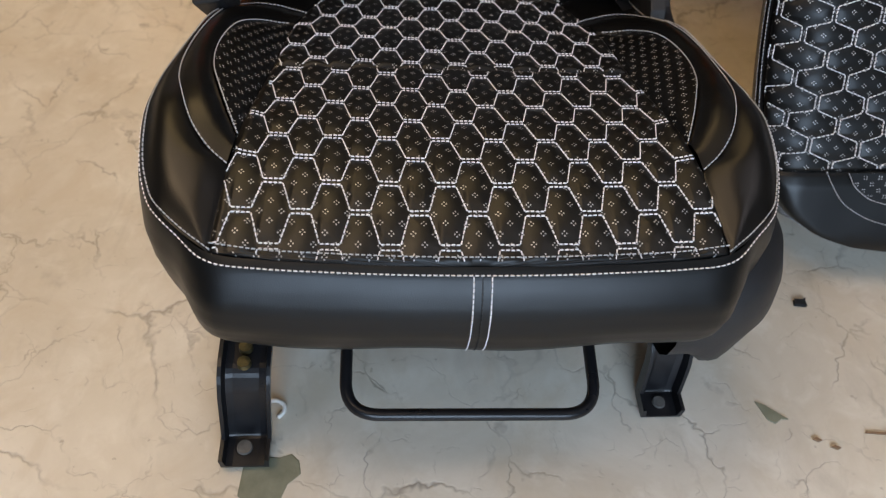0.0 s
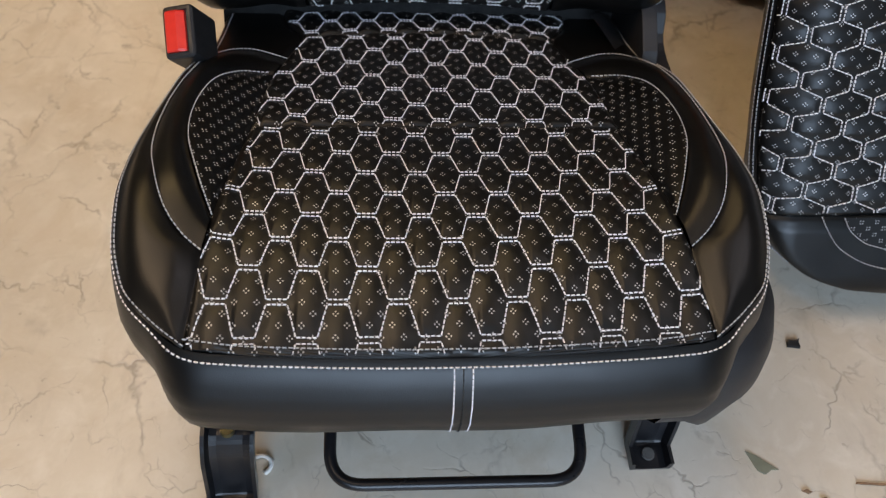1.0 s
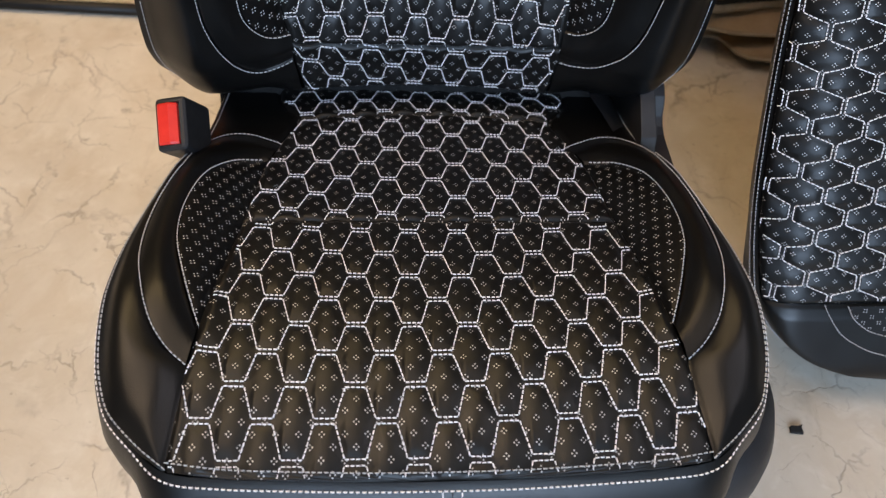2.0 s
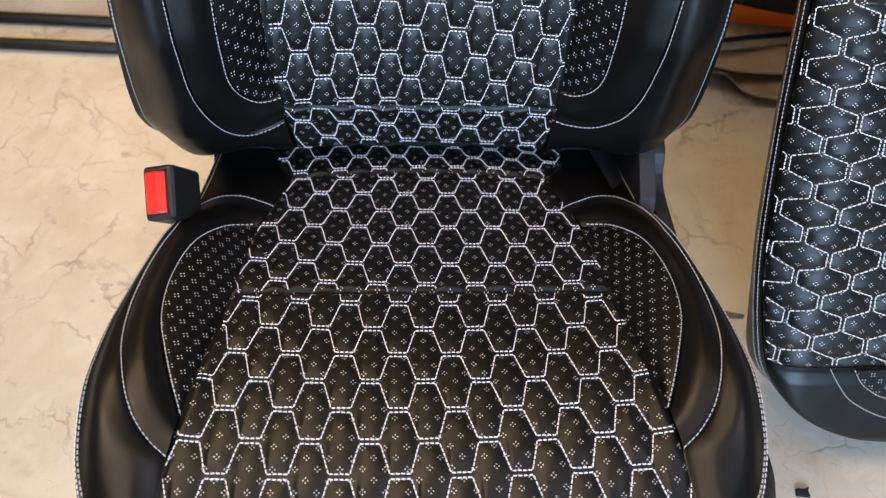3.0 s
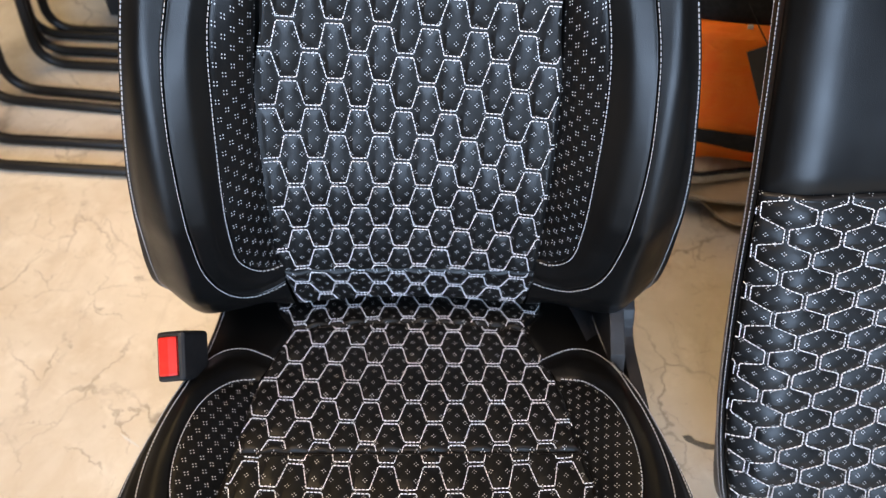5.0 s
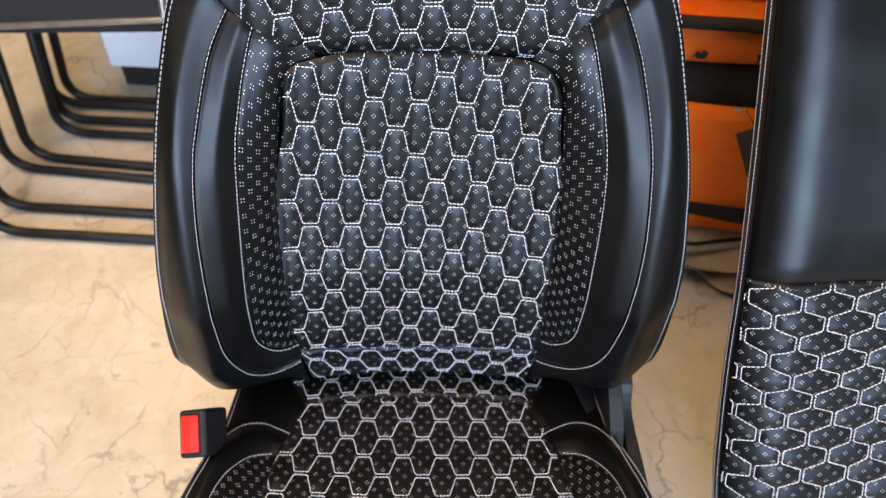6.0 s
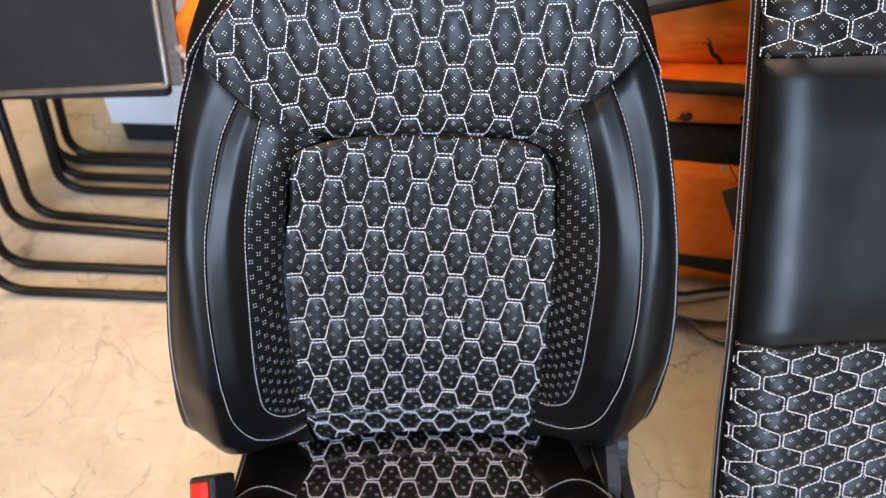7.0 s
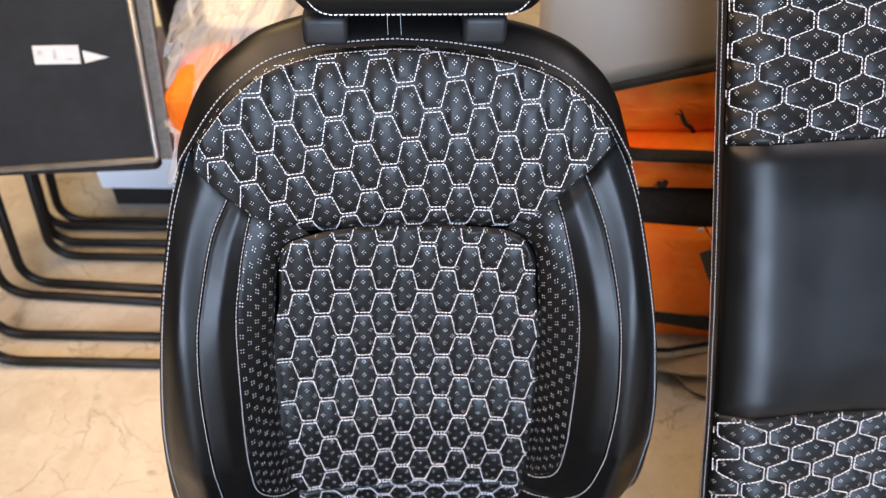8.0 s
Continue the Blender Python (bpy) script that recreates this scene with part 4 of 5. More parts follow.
# outer side shield and recliner cover
plan = along([(0.200, 0.397), (0.25, 0.402), (0.290, 0.422), (0.321, 0.463), (0.334, 0.52), (0.322, 0.62), (0.296, 0.74), (0.268, 0.86), (0.25, 0.92)], 60)
rows = []
for inset, z in ((0.050, 0.252), (0.030, 0.248), (0.014, 0.235), (0.004, 0.21), (0.0, 0.185), (0.004, 0.162), (0.014, 0.146), (0.034, 0.138), (0.05, 0.142)):
    t = np.gradient(plan, axis=0)
    t /= np.linalg.norm(t, axis=1)[:, None]
    q = plan + np.stack([-t[:, 1], t[:, 0]], 1) * inset
    dip = 0.018 * smooth((plan[:, 1] - 0.42) / 0.2)
    point = np.exp(-(((plan[:, 0] - 0.258) / 0.018) ** 2)) * (plan[:, 1] < 0.43)
    rows.append(np.stack([q[:, 0], q[:, 1] - BASE, z + 0 * q[:, 0] - dip * 0.4 - point * (0.024 if z < 0.165 else 0.0)], 1))
sheet("side_shield", np.array(rows), TRIM, seat, "satin black plastic side shield")


def plate(name, outline, x0, x1, bevel, material, parent, label):
    """A flat cover of one thickness across, cut to a side outline of (y, z)."""
    bm = bmesh.new()
    a = [bm.verts.new((x0, y - BASE, z)) for y, z in outline]
    b = [bm.verts.new((x1, y - BASE, z)) for y, z in outline]
    bm.faces.new(a[::-1])
    bm.faces.new(b)
    for k in range(len(a)):
        j = (k + 1) % len(a)
        bm.faces.new((a[k], a[j], b[j], b[k]))
    bmesh.ops.recalc_face_normals(bm, faces=bm.faces)
    bmesh.ops.bevel(bm, geom=list(bm.edges), offset=bevel, segments=2, affect="EDGES", profile=0.6, clamp_overlap=True)
    return part(name, bm, material, parent, label, smooth=False)


hinge = along([(0.80, 0.275), (0.845, 0.302), (0.90, 0.315), (0.93, 0.27), (0.93, 0.20), (0.88, 0.165), (0.80, 0.165), (0.77, 0.22), (0.80, 0.275)], 40)[:-1]
plate("recliner_cover", [tuple(q) for q in hinge], 0.240, 0.258, 0.0015, TRIM, seat, "satin black plastic recliner cover")
wing = along([(0.69, 0.235), (0.715, 0.250), (0.745, 0.2535), (0.785, 0.2515), (0.826, 0.2505), (0.848, 0.258), (0.856, 0.272), (0.868, 0.284), (0.90, 0.290), (0.95, 0.285), (0.985, 0.24), (0.985, 0.13), (0.90, 0.105), (0.76, 0.125), (0.70, 0.185), (0.69, 0.235)], 70)[:-1]
plate("side_wing", [tuple(q) for q in wing], 0.264, 0.280, 0.0015, TRIM, seat, "black plastic side wing")


# ---- the rear seat backrest, standing on end ----
BENCH = Matrix(((1, 0, 0, 0), (0, 0.49, -0.872, 0.593), (0, 0.872, 0.49, 0), (0, 0, 0, 1)))
bench = new("rear_seat_backrest")
bench.matrix_world = BENCH @ Matrix.Translation((0.40, 0.25, 0)) @ pose(0, 0, 0, 0, 0, 3.5) @ Matrix.Translation((0.26, -0.194, 0))
tagged(bench, "black leather rear backrest with honeycomb stitching, stood on end", "car seat")
V_LOW, V_HIGH = 0.056, 1.372
bench_foot = curve_of([(0.056, 0.66), (0.0565, 0.62), (0.061, 0.587), (0.069, 0.553), (0.078, 0.514), (0.091, 0.480), (0.111, 0.452), (0.136, 0.431), (0.165, 0.4165), (0.215, 0.4072), (0.269, 0.4016), (0.315, 0.3995), (0.367, 0.3993), (0.435, 0.4002), (0.488, 0.4021), (0.553, 0.405), (0.63, 0.4065), (0.80, 0.408), (1.40, 0.408)])


def bench_left(v):
    """The outer side line: nearly straight, with large rounded corners at both ends."""
    t = np.clip(1 - (V_HIGH - v) / 0.15, 0, 1)
    return bench_foot(v) + 0.20 * (1 - np.sqrt(np.clip(1 - t**2.3, 0, 1)))


def bench_right(v):
    return 2 * 0.66 - bench_left(v)


bench_depth = curve_of([(0.38, -0.048), (0.39, -0.040), (0.40, -0.0325), (0.41, -0.026), (0.425, -0.0175), (0.44, -0.0105), (0.455, -0.0075), (0.47, -0.0085), (0.485, -0.0105), (0.505, -0.0135), (0.53, -0.0165), (0.565, -0.019), (0.61, -0.020), (0.66, -0.020)])


def bench_point(x, v):
    e = np.minimum(x - bench_left(v), bench_right(v) - x)
    ends = np.minimum(v - V_LOW, V_HIGH - v) * 1.6 + 0.01
    q = np.minimum(x, 1.32 - x)
    d = bench_depth(q)
    d = np.where(q > 0.455, -0.0075 + (d + 0.0075) * (0.2 + 0.8 * smooth((v - 0.10) / 0.24)), d)
    d = d - 0.006 * (1 - np.clip(e / 0.012, 0, 1)) ** 2 - 0.016 * (1 - np.clip(ends / 0.075, 0, 1)) ** 2.2
    return np.stack(np.broadcast_arrays(x - 0.66, v - V_LOW, d), -1)


class Turned(Stretched):
    """The same quilting, with its rows running along the length."""

    def inner(self, x, v):
        return super().inner(v, x)

    def outer(self, a, b):
        return self.spread(a, b)[::-1]


RIB = Sheet(bench_point)


def bench_quilt(v0, v1, comb):
    return quilted("back_insert", RIB, lambda v: bench_left(v) + 0.0028, lambda v: bench_right(v) - 0.0028, v0, v1, 250, 190, comb, bench,
                   "black quilted leather with white honeycomb stitching")


bench_quilt(0.170, 0.565, Turned(0.0486, 0.0262, (0.5461, 0.9799, -0.1118, 0.0069, -0.4005, 0.2851, -2.0366, 2.1257), (0.4108, -0.01, 0.9603, -0.1112, 0.67, 2.3568, 2.2321, -11.3469), 0.0165, 0.16))
bench_quilt(0.8835, 1.268, Turned(0.0482, 0.0265, (0.9853, 1.021, 0.0308, -0.1326, 0.2471, -0.3778, 0.0, 2.0929), (0.4148, 0.017, 0.8514, -0.1, -0.0463, 4.1444, 0.0, -19.9516), 0.0165, 0.14))


def bench_plain(name, v0, v1, nv, a=0.0028, label="smooth black leather", dome=0.0):
    v = np.linspace(v0, v1, nv)[:, None] * np.ones((1, 70))
    u = 0.5 - 0.5 * np.cos(np.linspace(0, math.pi, 70))[None] * np.ones((nv, 1))
    x = (bench_left(v) + a) * (1 - u) + (bench_right(v) - a) * u
    d = np.minimum(np.minimum(v - v0, v1 - v), np.minimum(u, 1 - u) * 0.5)
    lift = 0.004 * smooth(d / 0.02) - 0.002 * np.exp(-((d / 0.003) ** 2))
    lift = lift + dome * smooth(np.minimum(v - v0, v1 - v) / 0.08) * smooth((np.minimum(x, 1.32 - x) - 0.41) / 0.17)
    return sheet(name, RIB.at(x, v, lift), LEATHER, bench, label)


bench_plain("middle_band", 0.565, 0.8835, 60, dome=0.009)
end = bench_plain("lower_end", V_LOW + 0.004, 0.170, 60)
bench_plain("upper_end", 1.268, V_HIGH - 0.006, 40)
ARC_OUT = [(0.4828, 0.1725), (0.4915, 0.1575), (0.508, 0.1347), (0.529, 0.1195), (0.555, 0.108), (0.60, 0.099), (0.66, 0.096)]
ARC_IN = [(0.510, 0.170), (0.520, 0.1535), (0.535, 0.141), (0.550, 0.134), (0.60, 0.122), (0.66, 0.119)]
for line in (ARC_OUT, ARC_IN):
    stitch_row("stitching", RIB, along([*line, *((1.32 - x, v) for x, v in line[-2::-1])], 120), 0.0046, end, 0.0052)
inner = along([(0.513, 0.1695), (0.66, 0.1695), (0.807, 0.1695)], 50)
outer = along([(0.513, 0.168), *((x + 0.001, v + 0.002) for x, v in ARC_IN[1:]), *((1.319 - x, v + 0.002) for x, v in ARC_IN[-2:0:-1]), (0.807, 0.168)], 50)
u = np.linspace(0, 1, 12)[None, :, None]
p = inner[:, None] * (1 - u) + outer[:, None] * u
sheet("perforated_panel", RIB.at(p[..., 0], p[..., 1], np.full(p.shape[:2], 0.0048)), PERF, bench, "perforated black leather", p)

# edge welt, side wall and back board
v = np.r_[V_LOW + 0.0002 + 0.20 * np.linspace(0, 1, 60) ** 2.5, np.linspace(0.27, V_HIGH - 0.19, 60), np.linspace(V_HIGH - 0.18, V_HIGH - 0.0005, 40)]
left = np.stack([bench_left(v), v], 1)
ring = np.vstack([left, np.stack([bench_right(v[::-1]), v[::-1]], 1)])
tan = np.roll(ring, -1, axis=0) - np.roll(ring, 1, axis=0)
way = np.stack([-tan[:, 1], tan[:, 0]], 1)
way /= np.linalg.norm(way, axis=1)[:, None] + 1e-9
inner = ring - way * 0.0034
front_line = RIB.at(inner[:, 0], inner[:, 1], np.full(len(ring), -0.001))
rows = [front_line]
for out, deep in ((0.0, -0.044), (-0.0010, -0.050), (-0.004, -0.058), (-0.010, -0.076), (-0.018, -0.096), (-0.028, -0.114), (-0.040, -0.126), (-0.06, -0.131), (-0.17, -0.132)):
    swell = (0.004 + 0.012 * smooth((0.27 - ring[:, 1:]) / 0.16)) * smooth((0.70 - ring[:, 1:]) / 0.45) * smooth((-deep - 0.044) / 0.04)
    deep = deep - 0.012 * smooth((0.16 - ring[:, 1]) / 0.1) * (1 if deep > -0.1 else 0)
    q = ring + way * (out + swell)
    rows.append(np.stack([q[:, 0] - 0.66, q[:, 1] - V_LOW, deep + 0 * q[:, 0]], 1))
wallgrid = np.array(rows)
side = sheet("side_wall", wallgrid, LEATHER, bench, "smooth black leather", wrap=True)
raw("back_board", np.vstack([wallgrid[-1], wallgrid[-1].mean(0)[None]]), [(k, (k + 1) % len(ring), len(ring)) for k in range(len(ring))], PLASTIC, bench)
for level, mixing in ((0, 0.55), (1, 0.5)):
    line = wallgrid[level] * (1 - mixing) + wallgrid[level + 1] * mixing
    line = line[: len(left)]
    far = np.r_[0, np.cumsum(np.linalg.norm(np.diff(line, axis=0), axis=1))]
    s = np.arange(0, far[-1] - 0.005, 0.0046)
    a, b = (np.stack([np.interp(q, far, line[:, k]) for k in range(3)], 1) for q in (s, s + 0.0032))
    n = np.tile((-0.6, 0, 0.8), (len(a), 1))
    dashes("stitching", a + n * 0.0008, b + n * 0.0008, n, SEAM_THREAD, side, 0.0010)


# ---- stacked chairs ----
def chair(near, far, x, slant=0.0, lean=0.07):
    """The black tube frame of a sled chair: two runners, uprights and a cross tube under the seat."""
    ob = new("stacked_chair")
    ob.matrix_world = Matrix.Translation((x + 0.25, (near + far) / 2, 0))
    tagged(ob, "black tubular sled chair frame in a stack", "chair", "stacked chairs")
    mid = (near + far) / 2
    for y, s in ((near, slant), (far, 0.0)):
        path = bent([(0.40, y - mid - s * 0.9, 0.011), (-0.25, y - mid, 0.011), (-0.25 + lean, y - mid - 0.03, 0.402)], 0.075, 9)
        tube("leg", path, 0.0105, TUBE, ob)
    tube("cross_tube", [(0.39, near - mid - slant * 0.9, 0.011), (0.39, far - mid, 0.011)], 0.0105, TUBE, ob)
    return ob


chair(1.335, 1.655, -0.885)
chair(1.408, 1.705, -0.905)
chair(1.53, 1.765, -0.945, 0.04)
chair(1.568, 1.785, -0.915, 0.04)

# a black padded chair back with a metal edge, leaning over the frames
panel = new("chair_back")
panel.matrix_world = Matrix.Translation((-0.49, 1.50, 0.392)) @ pose(0, 0, 0, -24, 0, 0) @ pose(0, 0, 0, 0, -2.8, 0)
tagged(panel, "black padded chair back with a silver edge and paper label", "chair back")
block("pad", (-0.56, 0.0, -0.010), (0.0, 0.035, 0.62), 0.012, CLOTH, panel, "black upholstery", segments=3)
tube("edge_bar", bent([(-0.56, -0.002, -0.004), (0.004, -0.002, 0.012), (-0.004, 0.0, 0.62)], 0.01), 0.006, ALLOY, panel, "silver metal edge")
block("side_bar", (0.006, 0.004, 0.01), (0.032, 0.022, 0.62), 0.004, DULL, panel, "dull metal bar")
paper = Matrix.Translation((-0.150, 0, 0.209)) @ pose(0, 0, 0, 0, 1.5, 0)
block("label", (-0.042, -0.0012, -0.0165), (0.042, 0.0008, 0.0165), 0.0, PAPER, panel, "white paper label", paper)
raw("torn_label", [(-0.100, -0.0012, 0.192), (-0.055, -0.0012, 0.201), (-0.102, -0.0012, 0.215)], [(0, 1, 2)], PAPER, panel, "torn white paper label", smooth=False)
for x, w, z, h in ((-0.033, 0.008, 0.0, 0.008), (-0.006, 0.006, -0.008, 0.017), (0.016, 0.013, -0.010, 0.004)):
    block("print", (x, -0.0022, z), (x + w, -0.0012, z + h), 0.0, INK, panel, "faint grey print", paper)

# a glossy black post beside it
post = tube("black_post", [(-0.504, 1.80, 0.0), (-0.504, 1.80, 1.25)], 0.030, STEEL, None, sides=24)
tagged(post, "glossy black upright post standing on the floor", "post")
pipe = tube("grey_pipe", [(-0.448, 1.785, 0.0), (-0.448, 1.785, 1.3)], 0.012, DULL, None, sides=20)
tagged(pipe, "dull grey metal pipe standing beside a black post", "pipe")

# white cabinet on a black plinth
cab = new("white_cabinet")
cab.matrix_world = Matrix.Translation((-0.57, 2.05, 0))
tagged(cab, "white laminate cabinet on a black plinth", "cabinet")
block("plinth", (-0.235, -0.185, 0.0), (0.24, 0.19, 0.062), 0.003, BLACK, cab, "black plinth")
block("body", (-0.25, -0.20, 0.063), (0.25, 0.20, 0.50), 0.004, WHITE, cab, "white laminate")


# ---- orange bags ----
def soft(name, lo, hi, seed, swell=0.02, ripple=0.008, bevel=0.03, parent=None, material=None, label=""):
    """A soft stuffed block: rounded, swollen and rippled."""
    bm = bmesh.new()
    box(bm, lo, hi, bevel, segments=3)
    bmesh.ops.subdivide_edges(bm, edges=bm.edges, cuts=3, use_grid_fill=True)
    c, h = (Vector(lo) + Vector(hi)) / 2, (Vector(hi) - Vector(lo)) / 2
    for v in bm.verts:
        r = v.co - c
        q = Vector([a / b for a, b in zip(r, h)])
        w = Vector([(1 - q.y**2) * (1 - q.z**2) * math.copysign(1, q.x) * abs(q.x) ** 3, (1 - q.x**2) * (1 - q.z**2) * math.copysign(1, q.y) * abs(q.y) ** 3,
                    (1 - q.x**2) * (1 - q.y**2) * math.copysign(1, q.z) * abs(q.z) ** 3])
        k = noise.fractal(Vector((v.co.x * 9 + seed, v.co.y * 9, v.co.z * 22)), 1.0, 2.0, 4)
        v.co += w * swell + (r.normalized() if r.length else r) * k * ripple
    return part(name, bm, material or NYLON, parent, label)


def bag(at, size, seed, label, straps=(), **kw):
    ob = new("bag")
    ob.matrix_world = Matrix.Translation(at)
    tagged(ob, label, "bag", "pile of bags")
    w, d, h = size
    soft("body", (-w / 2, -d / 2, 0), (w / 2, d / 2, h), seed, parent=ob, **kw)
    for z, tall, sag in straps:
        rows = []
        for x in np.linspace(-w / 2, w / 2, 40):
            y = -d / 2 - 0.019 * (1 - (2 * x / w) ** 2) - 0.006 + 0.002 * math.sin(x * 31)
            zz = z - sag * math.sin(math.pi * (x / w + 0.5)) ** 2
            rows.append([(x, y, zz), (x, y - 0.003, zz + 0.002), (x, y - 0.003, zz + tall - 0.002), (x, y, zz + tall), (x, y + 0.02, zz + tall), (x, y + 0.02, zz)])
        sheet("strap", np.array(rows), WEB, ob, "black webbing strap", wrap=True)
    return ob


bag((0.62, 1.53, 0.098), (0.56, 0.38, 0.28), 3.0, "crumpled orange nylon bag with black webbing strap", ((0.082, 0.030, 0.024),), ripple=0.018)
dark = bag((0.62, 1.55, 0.360), (0.56, 0.36, 0.078), 9.0, "flat black bag between orange bags", material=WEB)
b2 = bag((0.62, 1.555, 0.438), (0.58, 0.36, 0.080), 5.0, "flat folded orange nylon bag", ((0.074, 0.012, 0.0),), swell=0.012)
b3 = bag((0.60, 1.605, 0.522), (0.62, 0.36, 0.112), 7.0, "folded orange nylon bag with black cord ties", (), swell=0.014, ripple=0.012)


def knot(parent, x, y, z, dx, dz, thick=0.0035):
    """A short knotted black cord: a thick twist with a few loose ends."""
    rng = random.Random(int(x * 1e4))
    line = [(x - dx, y, z - dz), (x - dx * 0.3, y - 0.006, z - dz * 0.1), (x + dx * 0.3, y - 0.006, z + dz * 0.2), (x + dx, y, z + dz)]
    tube("cord_tie", along(line, 16), thick, WEB, parent, "black cord", 8)
    for k in range(3):
        end = (x - dx * 1.2 + rng.uniform(-0.008, 0.008), y - 0.003, z - dz * 1.2 + rng.uniform(-0.008, 0.008))
        tube("cord_tie", along([line[1], ((line[0][0] + end[0]) / 2, y - 0.004, (line[0][2] + end[2]) / 2 + 0.003), end], 8), 0.0012, WEB, parent, "black cord", 6)


knot(b3, -0.155, -0.207, 0.040, 0.013, -0.016)
knot(b2, -0.207, -0.20, 0.036, 0.006, 0.002, 0.005)
knot(b2, -0.116, -0.20, 0.050, 0.003, 0.016)
block("tag", (-0.13, -0.206, 0.018), (-0.122, -0.202, 0.024), 0.001, PAPER, dark, "small white tag")

# dark swing tag with a pale round mark and a bar of print
tag = new("swing_tag")
tag.matrix_world = Matrix.Translation((0.546, 1.285, 0.3135)) @ pose(0, 0, 0, -18, -25, 4)
tagged(tag, "dark card swing tag hanging on the orange bags", "tag")
block("card", (-0.032, -0.001, -0.040), (0.036, 0.001, 0.075), 0.0006, CARD, tag, "dark card")
tube("mark", [(0.011 + 0.008 * math.cos(a), -0.002, 0.018 + 0.009 * math.sin(a)) for a in np.linspace(0, 2 * math.pi, 24)], 0.0012, PAPER, tag, "pale round mark", 6)
block("mark_bar", (0.006, -0.0026, 0.015), (0.016, -0.0014, 0.019), 0.0003, PAPER, tag, "pale mark")
block("print", (0.0, -0.0022, -0.004), (0.024, -0.0012, 0.001), 0.0003, PAPER, tag, "pale bar of print")
tube("string", along([(0.0, 0, 0.07), (-0.006, 0.006, 0.10), (-0.012, 0.012, 0.14)], 12), 0.001, WEB, tag, "black cord", 6)


# canvas in loose flaps under the bags
def flap(name, lip, side, material, hem, label):
    """A cloth flap behind a wavering lip: side gives (back, height, waver) from the hidden rear over the rolled lip and under."""
    line = along(lip, 90)
    g = np.zeros((len(side), 90, 3))
    for j, (back, z, waver) in enumerate(side):
        for i, (x, y) in enumerate(line):
            k = noise.fractal(Vector((x * 9, z * 20, len(lip))), 1.0, 2.0, 4)
            g[j, i] = (x, y + back + 0.006 * waver * k, z + 0.007 * waver * k)
    ob = sheet(name, g, material, canvas_pile, label)
    sol = ob.modifiers.new("thick", "SOLIDIFY")
    sol.thickness, sol.offset = 0.003, 1.0
    if hem:
        tube("hem", g[hem] + (0, -0.001, 0.001), 0.0032, HEM, ob, "pale rolled hem", 8)
    return g


canvas_pile = new("canvas_sheet")
canvas_pile.matrix_world = Matrix.Translation((0.62, 1.40, 0.0))
tagged(canvas_pile, "brown canvas sheet in loose folds on the floor under bags", "cloth")
rest_at = Vector((0.62, 1.40))
low_lip = [(0.34, 1.342), (0.44, 1.334), (0.493, 1.327), (0.510, 1.324), (0.523, 1.308), (0.535, 1.288), (0.552, 1.276), (0.581, 1.268), (0.66, 1.265), (0.80, 1.28), (0.95, 1.29)]
mid_lip = [(0.34, 1.318), (0.42, 1.311), (0.480, 1.302), (0.515, 1.293), (0.584, 1.292), (0.70, 1.298), (0.95, 1.31)]
top_lip = [(0.34, 1.292), (0.42, 1.300), (0.482, 1.306), (0.53, 1.318), (0.59, 1.332), (0.70, 1.34), (0.95, 1.345)]
low_lip, mid_lip, top_lip = ([(x - rest_at.x, y - rest_at.y) for x, y in lip] for lip in (low_lip, mid_lip, top_lip))
flap("flap", low_lip, [(0.20, 0.046, 0.3), (0.10, 0.046, 0.8), (0.05, 0.041, 1.0), (0.02, 0.033, 1.0), (0.004, 0.027, 0.6), (0.0, 0.024, 0.5), (0.006, 0.021, 0.5), (0.05, 0.014, 0.3), (0.20, 0.004, 0.0)], CANVAS, 5, "brown canvas")
flap("flap", mid_lip, [(0.20, 0.088, 0.3), (0.08, 0.088, 0.6), (0.04, 0.083, 0.9), (0.02, 0.073, 1.0), (0.004, 0.063, 0.6), (0.0, 0.060, 0.4), (0.005, 0.057, 0.4), (0.06, 0.053, 0.3), (0.20, 0.050, 0.0)], CANVAS, 5, "brown canvas")
g = flap("flap", top_lip, [(0.20, 0.112, 0.2), (0.05, 0.114, 0.4), (0.022, 0.111, 0.6), (0.008, 0.103, 0.5), (0.0, 0.094, 0.4), (0.001, 0.087, 0.4), (0.012, 0.083, 0.3), (0.20, 0.090, 0.0)], HEM, 0, "pale brown canvas")
tube("strap", g[3] + (0, -0.002, 0.001), 0.0042, WEB, canvas_pile, "black webbing strap", 8)

# curved beige panel leaning behind the bags
g = np.array([[(x, 1.405 + 0.42 * h + 0.10 * (x - 0.45) ** 2 - 0.05 * math.sin(h * 3), 0.621 + 0.27 * (x - 0.35) - 0.2 * (x - 0.35) ** 2 + h) for x in np.linspace(0.20, 0.98, 40)] for h in np.linspace(0.012, 0.62, 26)])
board = sheet("beige_panel", g, BEIGE, None)
sol = board.modifiers.new("thick", "SOLIDIFY")
sol.thickness = 0.012
tagged(board, "smooth beige moulded panel leaning behind orange bags", "panel")
tube("edge_trim", g[0] + (0, -0.004, -0.004), 0.007, WEB, board, "black edge trim", 8)

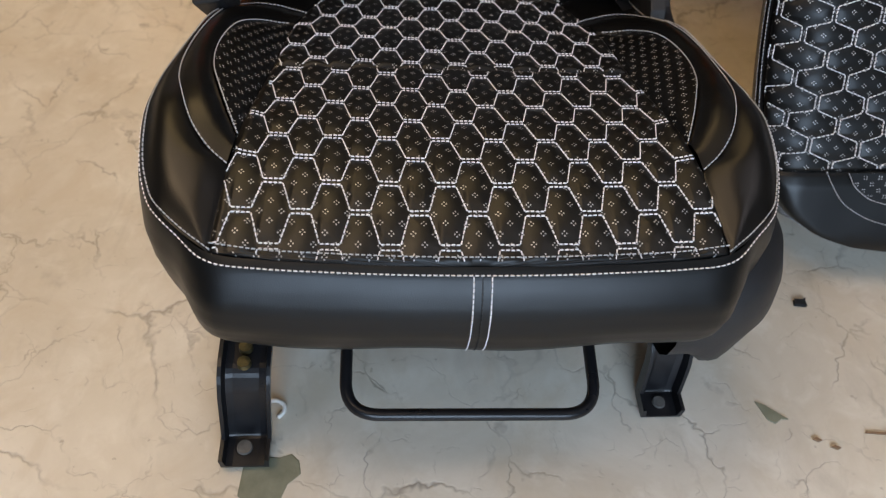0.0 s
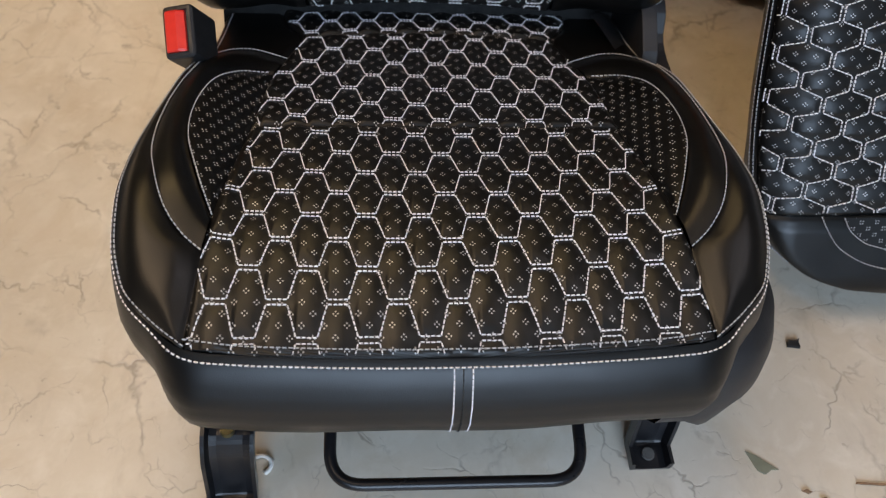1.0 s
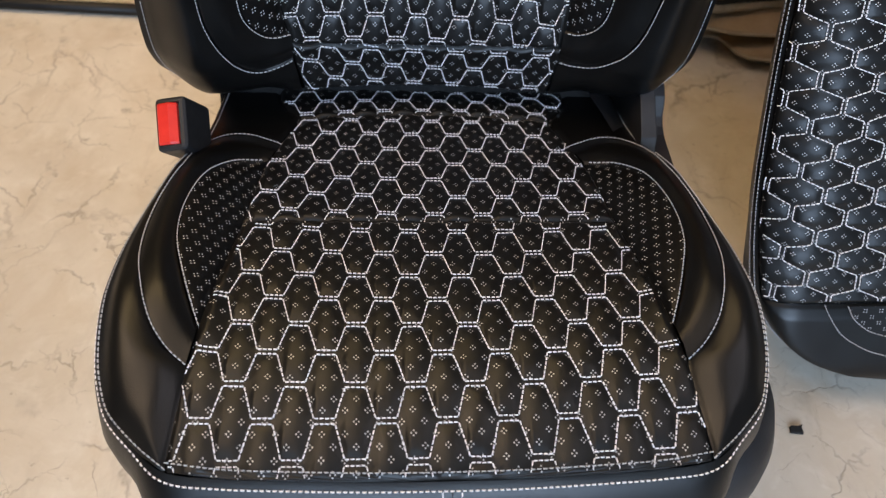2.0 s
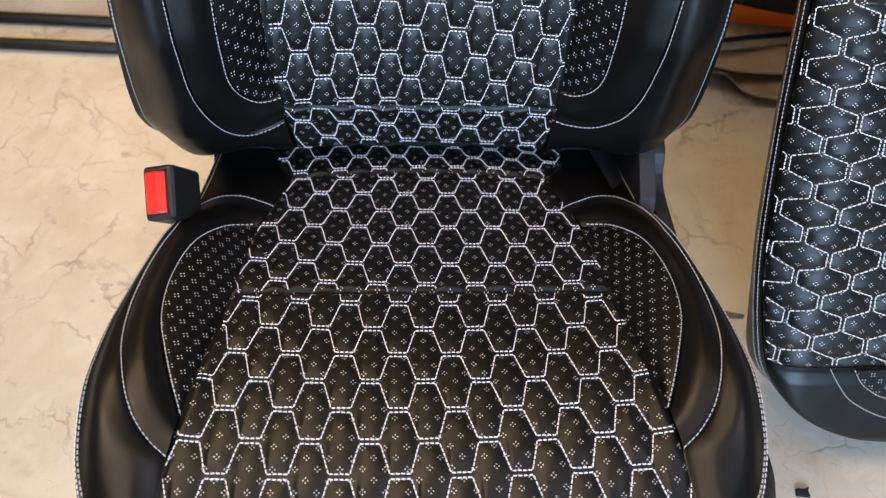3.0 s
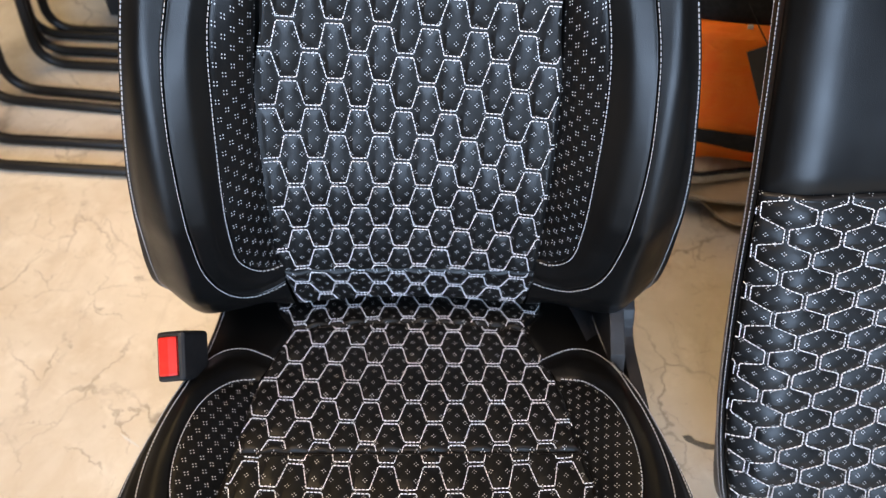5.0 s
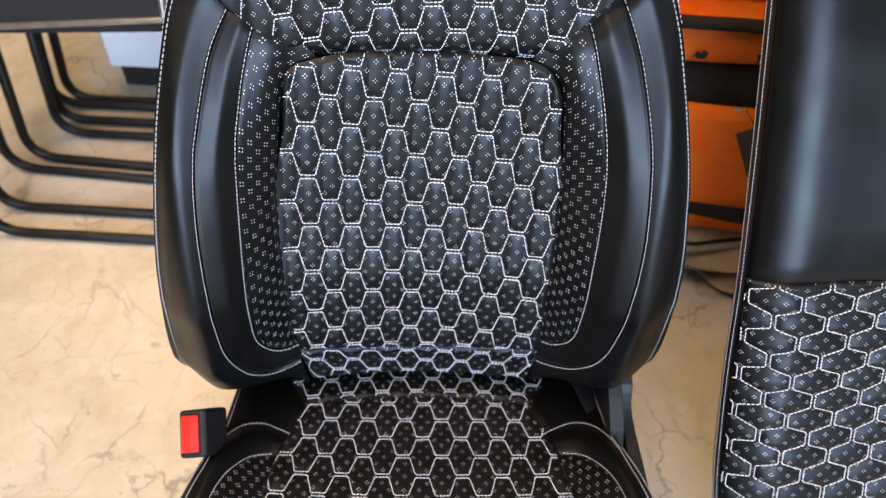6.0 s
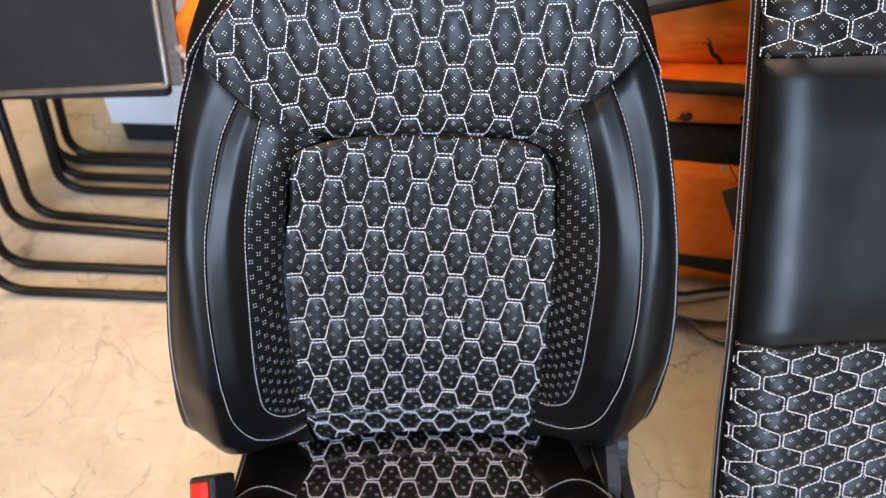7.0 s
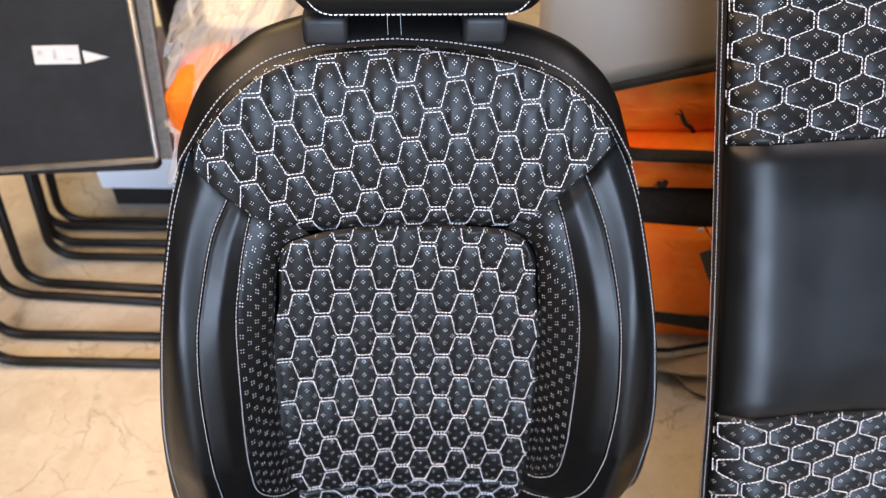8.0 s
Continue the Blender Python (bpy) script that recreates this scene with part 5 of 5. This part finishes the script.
# an orange bundle wrapped in clear film behind the seat
bundle = new("wrapped_bundle")
bundle.matrix_world = Matrix.Translation((-0.380, 1.62, 0.0))
tagged(bundle, "orange bundle partly wrapped in clear film", "bundle")
soft("bundle_body", (-0.082, -0.10, 0.0), (0.13, 0.10, 0.53), 12.0, swell=0.03, ripple=0.012, bevel=0.05, parent=bundle)
soft("carton", (0.05, -0.03, 0.0), (0.28, 0.10, 0.55), 30.0, swell=0.006, ripple=0.004, bevel=0.012, parent=bundle, material=CANVAS, label="brown card box")
g = np.zeros((34, 40, 3))
for j in range(34):
    for i in range(40):
        u, w = i / 39, j / 33
        k = Vector((u * 5, w * 5, 3.0))
        d = noise.fractal(k, 1.0, 2.2, 5), noise.fractal(k + Vector((9, 4, 1)), 1.0, 2.2, 5)
        g[j, i] = (-0.085 + 0.38 * u + 0.03 * d[1], -0.15 + 0.25 * w + 0.03 * d[0], 0.55 + 0.06 * w + 0.26 * u * (1 - 0.3 * u) - 0.17 * (1 - w) ** 2 + 0.05 * d[1])
wrap = sheet("film_wrap", g, FILM, bundle, "crinkled clear film")
wrap.data.polygons.foreach_set("use_smooth", [False] * len(wrap.data.polygons))


# ---- litter on the floor ----
def flake(name, at, pts, material, label, category, high=0.0015):
    bm = bmesh.new()
    top = [bm.verts.new((x, y, high)) for x, y in pts]
    low = [bm.verts.new((x * 1.04, y * 1.04, 0.0)) for x, y in pts]
    bm.faces.new(top)
    bm.faces.new(low[::-1])
    for k in range(len(pts)):
        j = (k + 1) % len(pts)
        bm.faces.new((low[k], low[j], top[j], top[k]))
    ob = part(name, bm, material, None, smooth=False)
    ob.matrix_world = Matrix.Translation((*at, 0.0004))
    return tagged(ob, label, category)


flake("paint_patch", (-0.128, 0.333), [(-0.03, -0.02), (-0.012, -0.034), (0.012, -0.028), (0.018, -0.006), (0.030, 0.006), (0.026, 0.020), (0.017, 0.027), (0.006, 0.022), (-0.012, 0.022), (-0.03, 0.012)], CHIP, "worn green-grey patch on the concrete floor", "paint patch", 0.0004)
flake("scuff_mark", (-0.392, 0.792), [(-0.018, 0.010), (-0.004, 0.0035), (0.010, -0.004), (0.018, -0.010), (0.010, -0.007), (-0.006, 0.0005)], PAPER, "thin white scuff mark on the concrete floor", "scuff mark", 0.0004)
flake("floor_stain", (0.446, 0.849), [(-0.024, 0.010), (-0.014, 0.012), (-0.006, 0.004), (0.010, 0.001), (0.024, -0.001), (0.020, -0.008), (0.006, -0.009), (-0.006, -0.004), (-0.020, 0.002)], DULL, "small dark grey stain on the concrete floor", "stain", 0.0004)
flake("leaf_scrap", (0.426, 0.442), [(-0.016, 0.014), (-0.006, 0.010), (0.004, 0.003), (0.018, -0.006), (0.010, -0.006), (0.002, -0.012), (-0.006, -0.008)], CHIP, "olive scrap lying on the concrete floor", "scrap")
flake("black_chip", (0.495, 0.600), [(-0.007, -0.005), (0.008, -0.006), (0.007, 0.001), (0.009, 0.006), (0.003, 0.003), (-0.006, 0.003)], WEB, "small black chip on the concrete floor", "chip", 0.005)
flake("wood_sliver", (0.545, 0.425), [(-0.016, -0.001), (0.02, -0.0015), (0.02, 0.001), (-0.015, 0.0012)], STICK, "thin brown sliver on the concrete floor", "sliver", 0.002)
for x, y in ((0.470, 0.412), (0.489, 0.404)):
    flake("wood_crumb", (x, y), [(-0.005, 0.001), (0.0, 0.003), (0.006, 0.0), (0.002, -0.002)], STICK, "brown crumb on the concrete floor", "crumb", 0.003)
tie = tube("cable_tie", along([(-0.150, 0.417, 0.003), (-0.138, 0.421, 0.004), (-0.128, 0.417, 0.003), (-0.127, 0.408, 0.003), (-0.132, 0.401, 0.003)], 20), 0.0025, PALE, None, sides=8)
tagged(tie, "curled white plastic strip on the concrete floor", "strip")
